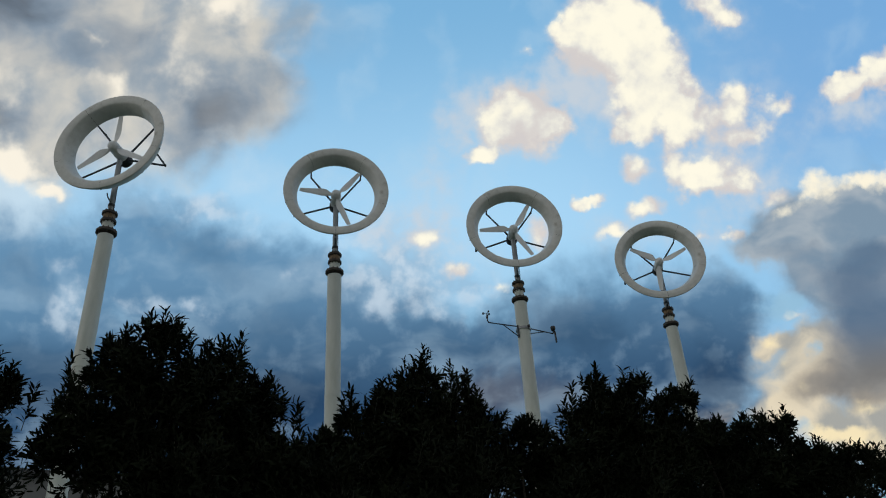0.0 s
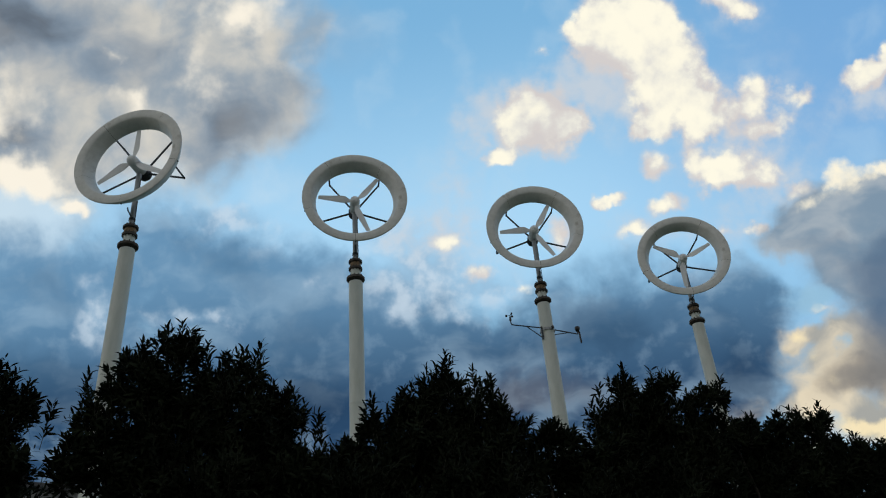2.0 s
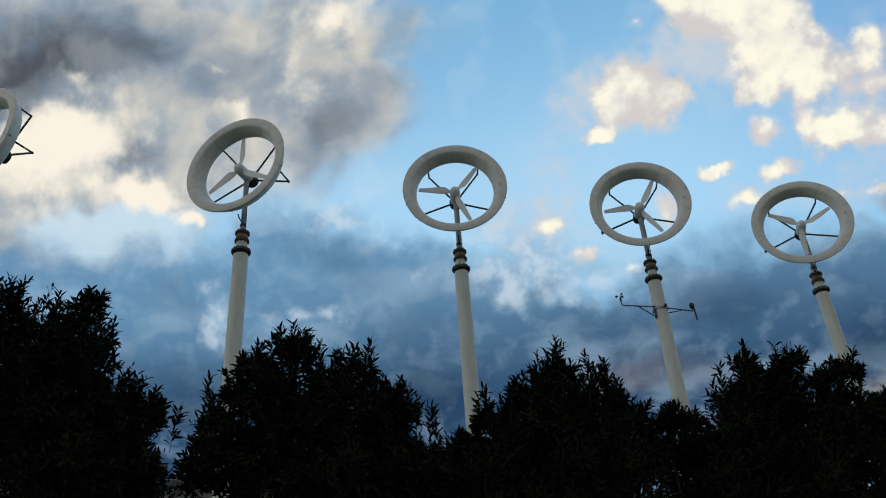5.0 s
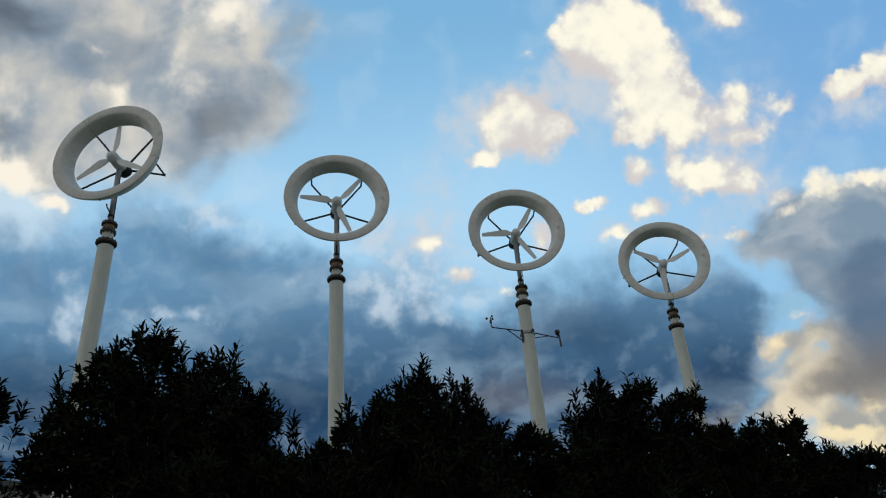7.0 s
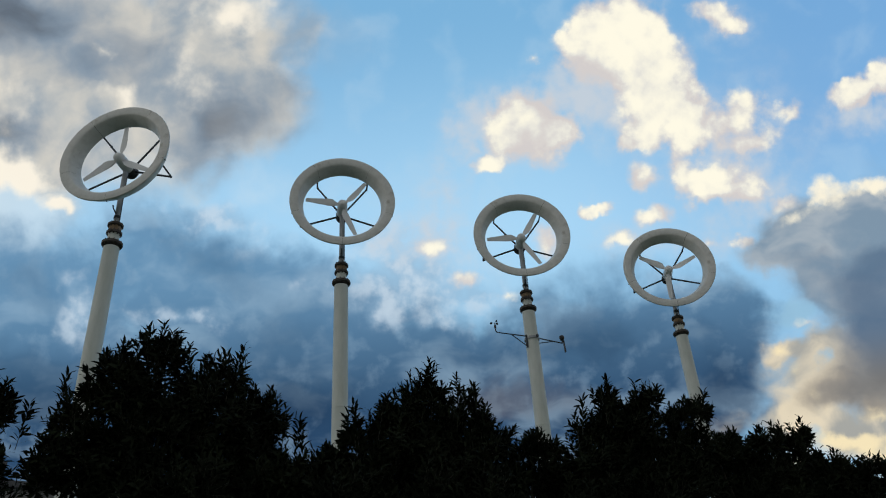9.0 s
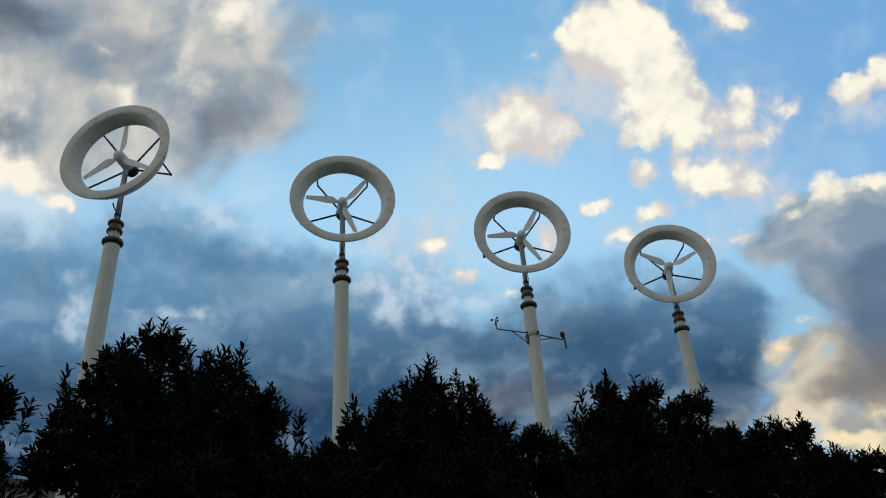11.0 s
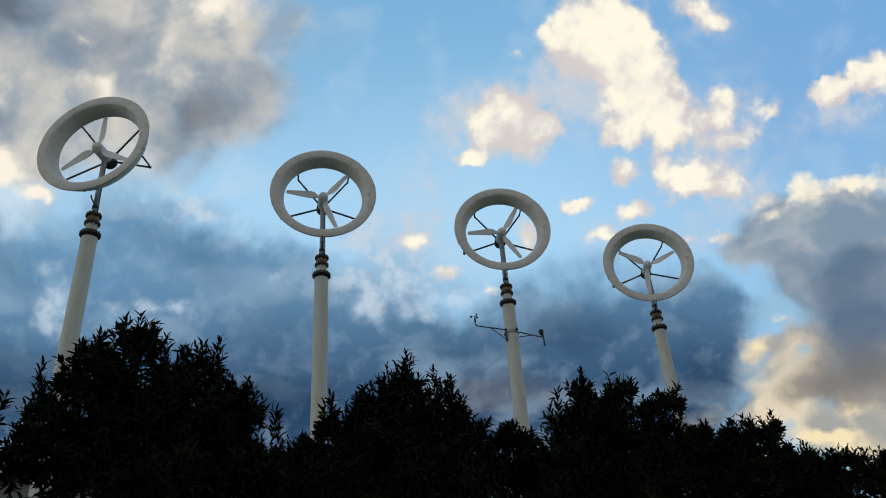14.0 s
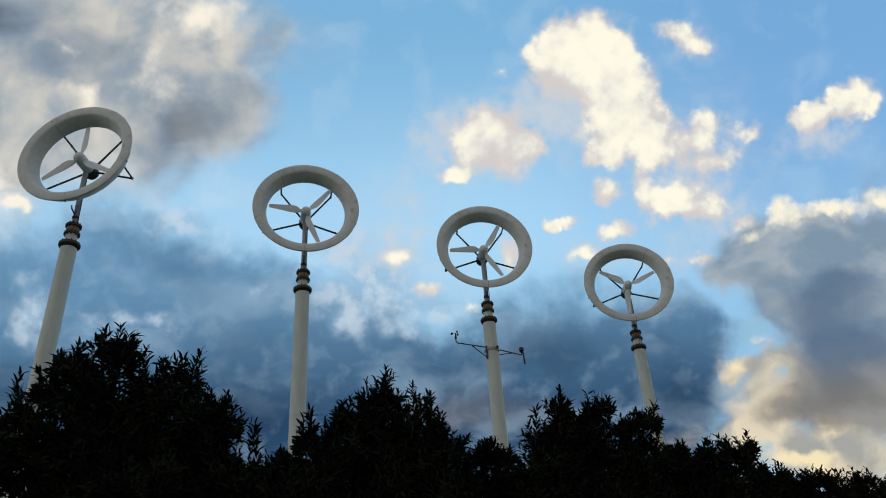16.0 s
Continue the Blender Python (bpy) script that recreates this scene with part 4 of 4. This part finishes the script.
build_tree([(-1.08, 6.02, 3.40, 0.13), (-1.19, 5.97, 3.32, 0.11), (-0.87, 6.11, 3.86, 0.05), (-0.87, 6.11, 3.72, 0.06), (-0.90, 6.10, 3.36, 0.13), (-0.96, 6.07, 3.52, 0.06), (-1.02, 6.05, 3.30, 0.12), (-1.11, 6.00, 3.26, 0.11), (-0.91, 6.10, 3.43, 0.09), (-0.89, 6.11, 3.88, 0.03), (-0.84, 6.13, 3.82, 0.03), (-1.08, 6.02, 3.49, 0.03), (-1.18, 5.98, 3.38, 0.03)], 12, "low dark shrub filling the gap between trees", shoots=12)
build_tree([(-0.30, 6.37, 4.09, 0.13), (-0.52, 6.27, 3.91, 0.14), (-0.08, 6.47, 3.99, 0.13), (-0.32, 6.36, 4.25, 0.04), (-0.22, 6.41, 4.33, 0.03), (-0.39, 6.33, 4.20, 0.03), (-0.04, 6.49, 4.19, 0.03), (0.10, 6.55, 4.18, 0.04), (0.15, 6.57, 3.90, 0.10), (-0.66, 6.21, 3.80, 0.08), (-0.32, 6.36, 3.66, 0.36), (-0.66, 6.21, 3.51, 0.22), (0.03, 6.52, 3.58, 0.24), (0.28, 6.63, 3.69, 0.11), (0.38, 6.68, 3.78, 0.03), (-0.30, 6.37, 3.32, 0.46), (0.29, 6.64, 3.41, 0.17), (-0.31, 6.36, 3.84, 0.23), (-0.50, 6.28, 3.64, 0.25), (-0.10, 6.46, 3.72, 0.21)] +
           [(0.12, 6.56, 3.59, 0.18), (-0.51, 6.28, 3.38, 0.28), (-0.08, 6.47, 3.35, 0.29), (-0.76, 6.16, 3.36, 0.14), (0.20, 6.59, 3.41, 0.16), (-0.42, 6.32, 4.27, 0.03), (-0.25, 6.39, 4.36, 0.03), (-0.30, 6.37, 4.31, 0.03), (-0.17, 6.43, 4.21, 0.03), (-0.57, 6.25, 4.03, 0.03), (0.20, 6.60, 4.05, 0.03), (-0.04, 6.49, 4.29, 0.03), (0.10, 6.55, 4.21, 0.03), (-0.71, 6.19, 3.87, 0.03), (-0.63, 6.22, 3.96, 0.03), (0.01, 6.51, 4.09, 0.03)], 13, "bushy evergreen tree with upright shoots on top", shoots=20)
build_tree([(0.62, 6.78, 3.75, 0.08), (0.50, 6.73, 3.63, 0.10), (0.71, 6.83, 3.65, 0.11), (0.62, 6.79, 3.40, 0.21), (0.82, 6.88, 3.51, 0.11), (0.53, 6.74, 3.45, 0.15), (0.74, 6.84, 3.40, 0.13), (0.92, 6.92, 3.36, 0.15), (1.05, 6.98, 3.30, 0.19), (0.85, 6.89, 3.30, 0.17)], 14, "small leafy shrub between two larger trees", shoots=12)
build_tree([(1.34, 7.11, 4.21, 0.07), (1.36, 7.12, 4.33, 0.03), (1.59, 7.22, 4.18, 0.13), (1.77, 7.30, 4.23, 0.07), (1.65, 7.25, 4.30, 0.03), (1.95, 7.38, 4.03, 0.14), (2.23, 7.51, 4.16, 0.11), (2.30, 7.54, 4.33, 0.04), (1.04, 6.98, 4.05, 0.03), (1.13, 7.02, 3.91, 0.12), (1.36, 7.12, 3.84, 0.25), (1.72, 7.28, 3.76, 0.28), (2.08, 7.44, 3.84, 0.20), (1.05, 6.98, 3.62, 0.20), (1.49, 7.17, 3.42, 0.37), (1.93, 7.37, 3.44, 0.33), (2.24, 7.52, 3.74, 0.15), (1.39, 7.13, 4.00, 0.15), (1.66, 7.25, 3.97, 0.19), (1.97, 7.39, 3.84, 0.17)] +
           [(1.22, 7.05, 3.68, 0.22), (1.48, 7.17, 3.64, 0.28), (1.79, 7.31, 3.56, 0.28), (1.12, 7.01, 3.38, 0.22), (2.11, 7.45, 3.47, 0.18), (1.62, 7.24, 3.30, 0.32), (1.26, 7.07, 4.23, 0.03), (1.45, 7.16, 4.19, 0.03), (1.73, 7.28, 4.36, 0.03), (1.84, 7.34, 4.26, 0.03), (1.98, 7.40, 4.22, 0.03), (2.36, 7.57, 4.21, 0.03), (2.15, 7.47, 4.23, 0.03), (1.37, 7.12, 4.40, 0.03), (1.40, 7.14, 4.33, 0.03), (1.06, 6.98, 4.15, 0.03), (1.63, 7.24, 4.39, 0.03), (1.13, 7.01, 4.05, 0.03)], 15, "dense evergreen tree with spiky upright shoots", shoots=24)
build_tree([(2.50, 7.63, 3.92, 0.08), (2.37, 7.57, 3.77, 0.14), (2.57, 7.66, 3.84, 0.08), (2.54, 7.65, 3.57, 0.19), (2.92, 7.82, 4.05, 0.05), (2.90, 7.81, 3.90, 0.10), (3.14, 7.92, 4.09, 0.05), (3.13, 7.92, 3.95, 0.11), (3.34, 8.01, 4.00, 0.06), (3.38, 8.03, 4.10, 0.03), (2.79, 7.76, 3.74, 0.18), (3.18, 7.93, 3.77, 0.19), (2.91, 7.81, 3.53, 0.28), (2.79, 7.76, 3.58, 0.21), (2.47, 7.62, 3.51, 0.17), (3.15, 7.92, 3.54, 0.20), (2.99, 7.85, 3.43, 0.21), (2.61, 7.68, 3.38, 0.21), (2.87, 7.80, 4.06, 0.03), (3.04, 7.87, 4.07, 0.03)] +
           [(3.25, 7.97, 4.11, 0.03), (3.43, 8.05, 4.19, 0.03), (2.56, 7.66, 3.96, 0.03), (2.47, 7.62, 3.95, 0.03), (3.44, 8.05, 4.02, 0.03)], 16, "smaller evergreen tree with loose leafy shoots", shoots=22)
build_tree([(3.51, 8.08, 3.81, 0.06), (3.70, 8.17, 3.86, 0.05), (3.70, 8.17, 3.85, 0.03), (3.38, 8.03, 3.64, 0.12), (3.66, 8.15, 3.65, 0.12), (4.08, 8.34, 3.77, 0.07), (4.25, 8.42, 3.72, 0.09), (3.86, 8.24, 3.66, 0.06), (4.01, 8.31, 3.54, 0.17), (4.53, 8.54, 3.70, 0.16), (3.45, 8.06, 3.48, 0.16), (4.92, 8.72, 3.71, 0.20), (5.37, 8.92, 3.68, 0.23), (3.47, 8.07, 3.53, 0.12), (3.74, 8.19, 3.53, 0.12), (4.23, 8.41, 3.55, 0.15), (4.58, 8.57, 3.54, 0.17), (5.10, 8.80, 3.53, 0.21), (3.26, 7.97, 3.48, 0.13), (3.55, 8.10, 3.82, 0.03)] +
           [(4.04, 8.32, 3.77, 0.03), (4.21, 8.40, 3.76, 0.03), (3.78, 8.21, 3.70, 0.03), (3.72, 8.18, 3.90, 0.03), (4.38, 8.48, 3.73, 0.03)], 17, "low evergreen tree at the hedge's far end", shoots=22)


# ---------------------------------------------------------------- buildings glimpsed behind the hedge
def build_far_building():
    top = new("building")
    top.matrix_basis = pose(-16.2, 27.2, 0, 0, 0, 30)
    part("wall", box((9, 7, 9.2), (0, 0, 4.6), 0.02), CONCRETE, top, smooth=False)
    part("roof", box((9.3, 7.3, 0.22), (0, 0, 9.31), 0.03), COPING, top, "dark metal roof edge", smooth=False)
    for k in range(4):
        w = part("window", box((1.2, 0.1, 1.3), (-3.3 + 2.2 * k, -3.52, 6.6), 0.01), COPING, top, smooth=False)
        part("pane", box((1.05, 0.04, 1.15), (-3.3 + 2.2 * k, -3.58, 6.6)), SENSOR_BLACK, w, smooth=False)
    return tagged(top, "plain grey rendered building with dark roof edge", "building")


def build_dark_shed():
    top = new("shed")
    top.matrix_basis = pose(-12.3, 19.6, 0, 0, 0, 31)
    part("wall", box((2.2, 2.5, 8.0), (-0.4, 0, 4.0), 0.02), DARK_CLADDING, top, smooth=False)
    part("roof", box((2.4, 2.7, 0.12), (-0.4, 0, 8.06), 0.02), COPING, top, smooth=False)
    for k in range(5):
        part("batten", box((0.06, 0.05, 7.9), (-1.3 + 0.45 * k, -1.28, 3.97), 0.008), DARK_CLADDING, top, smooth=False)
    return tagged(top, "narrow dark clad hut with vertical battens", "shed")


build_far_building()
build_dark_shed()
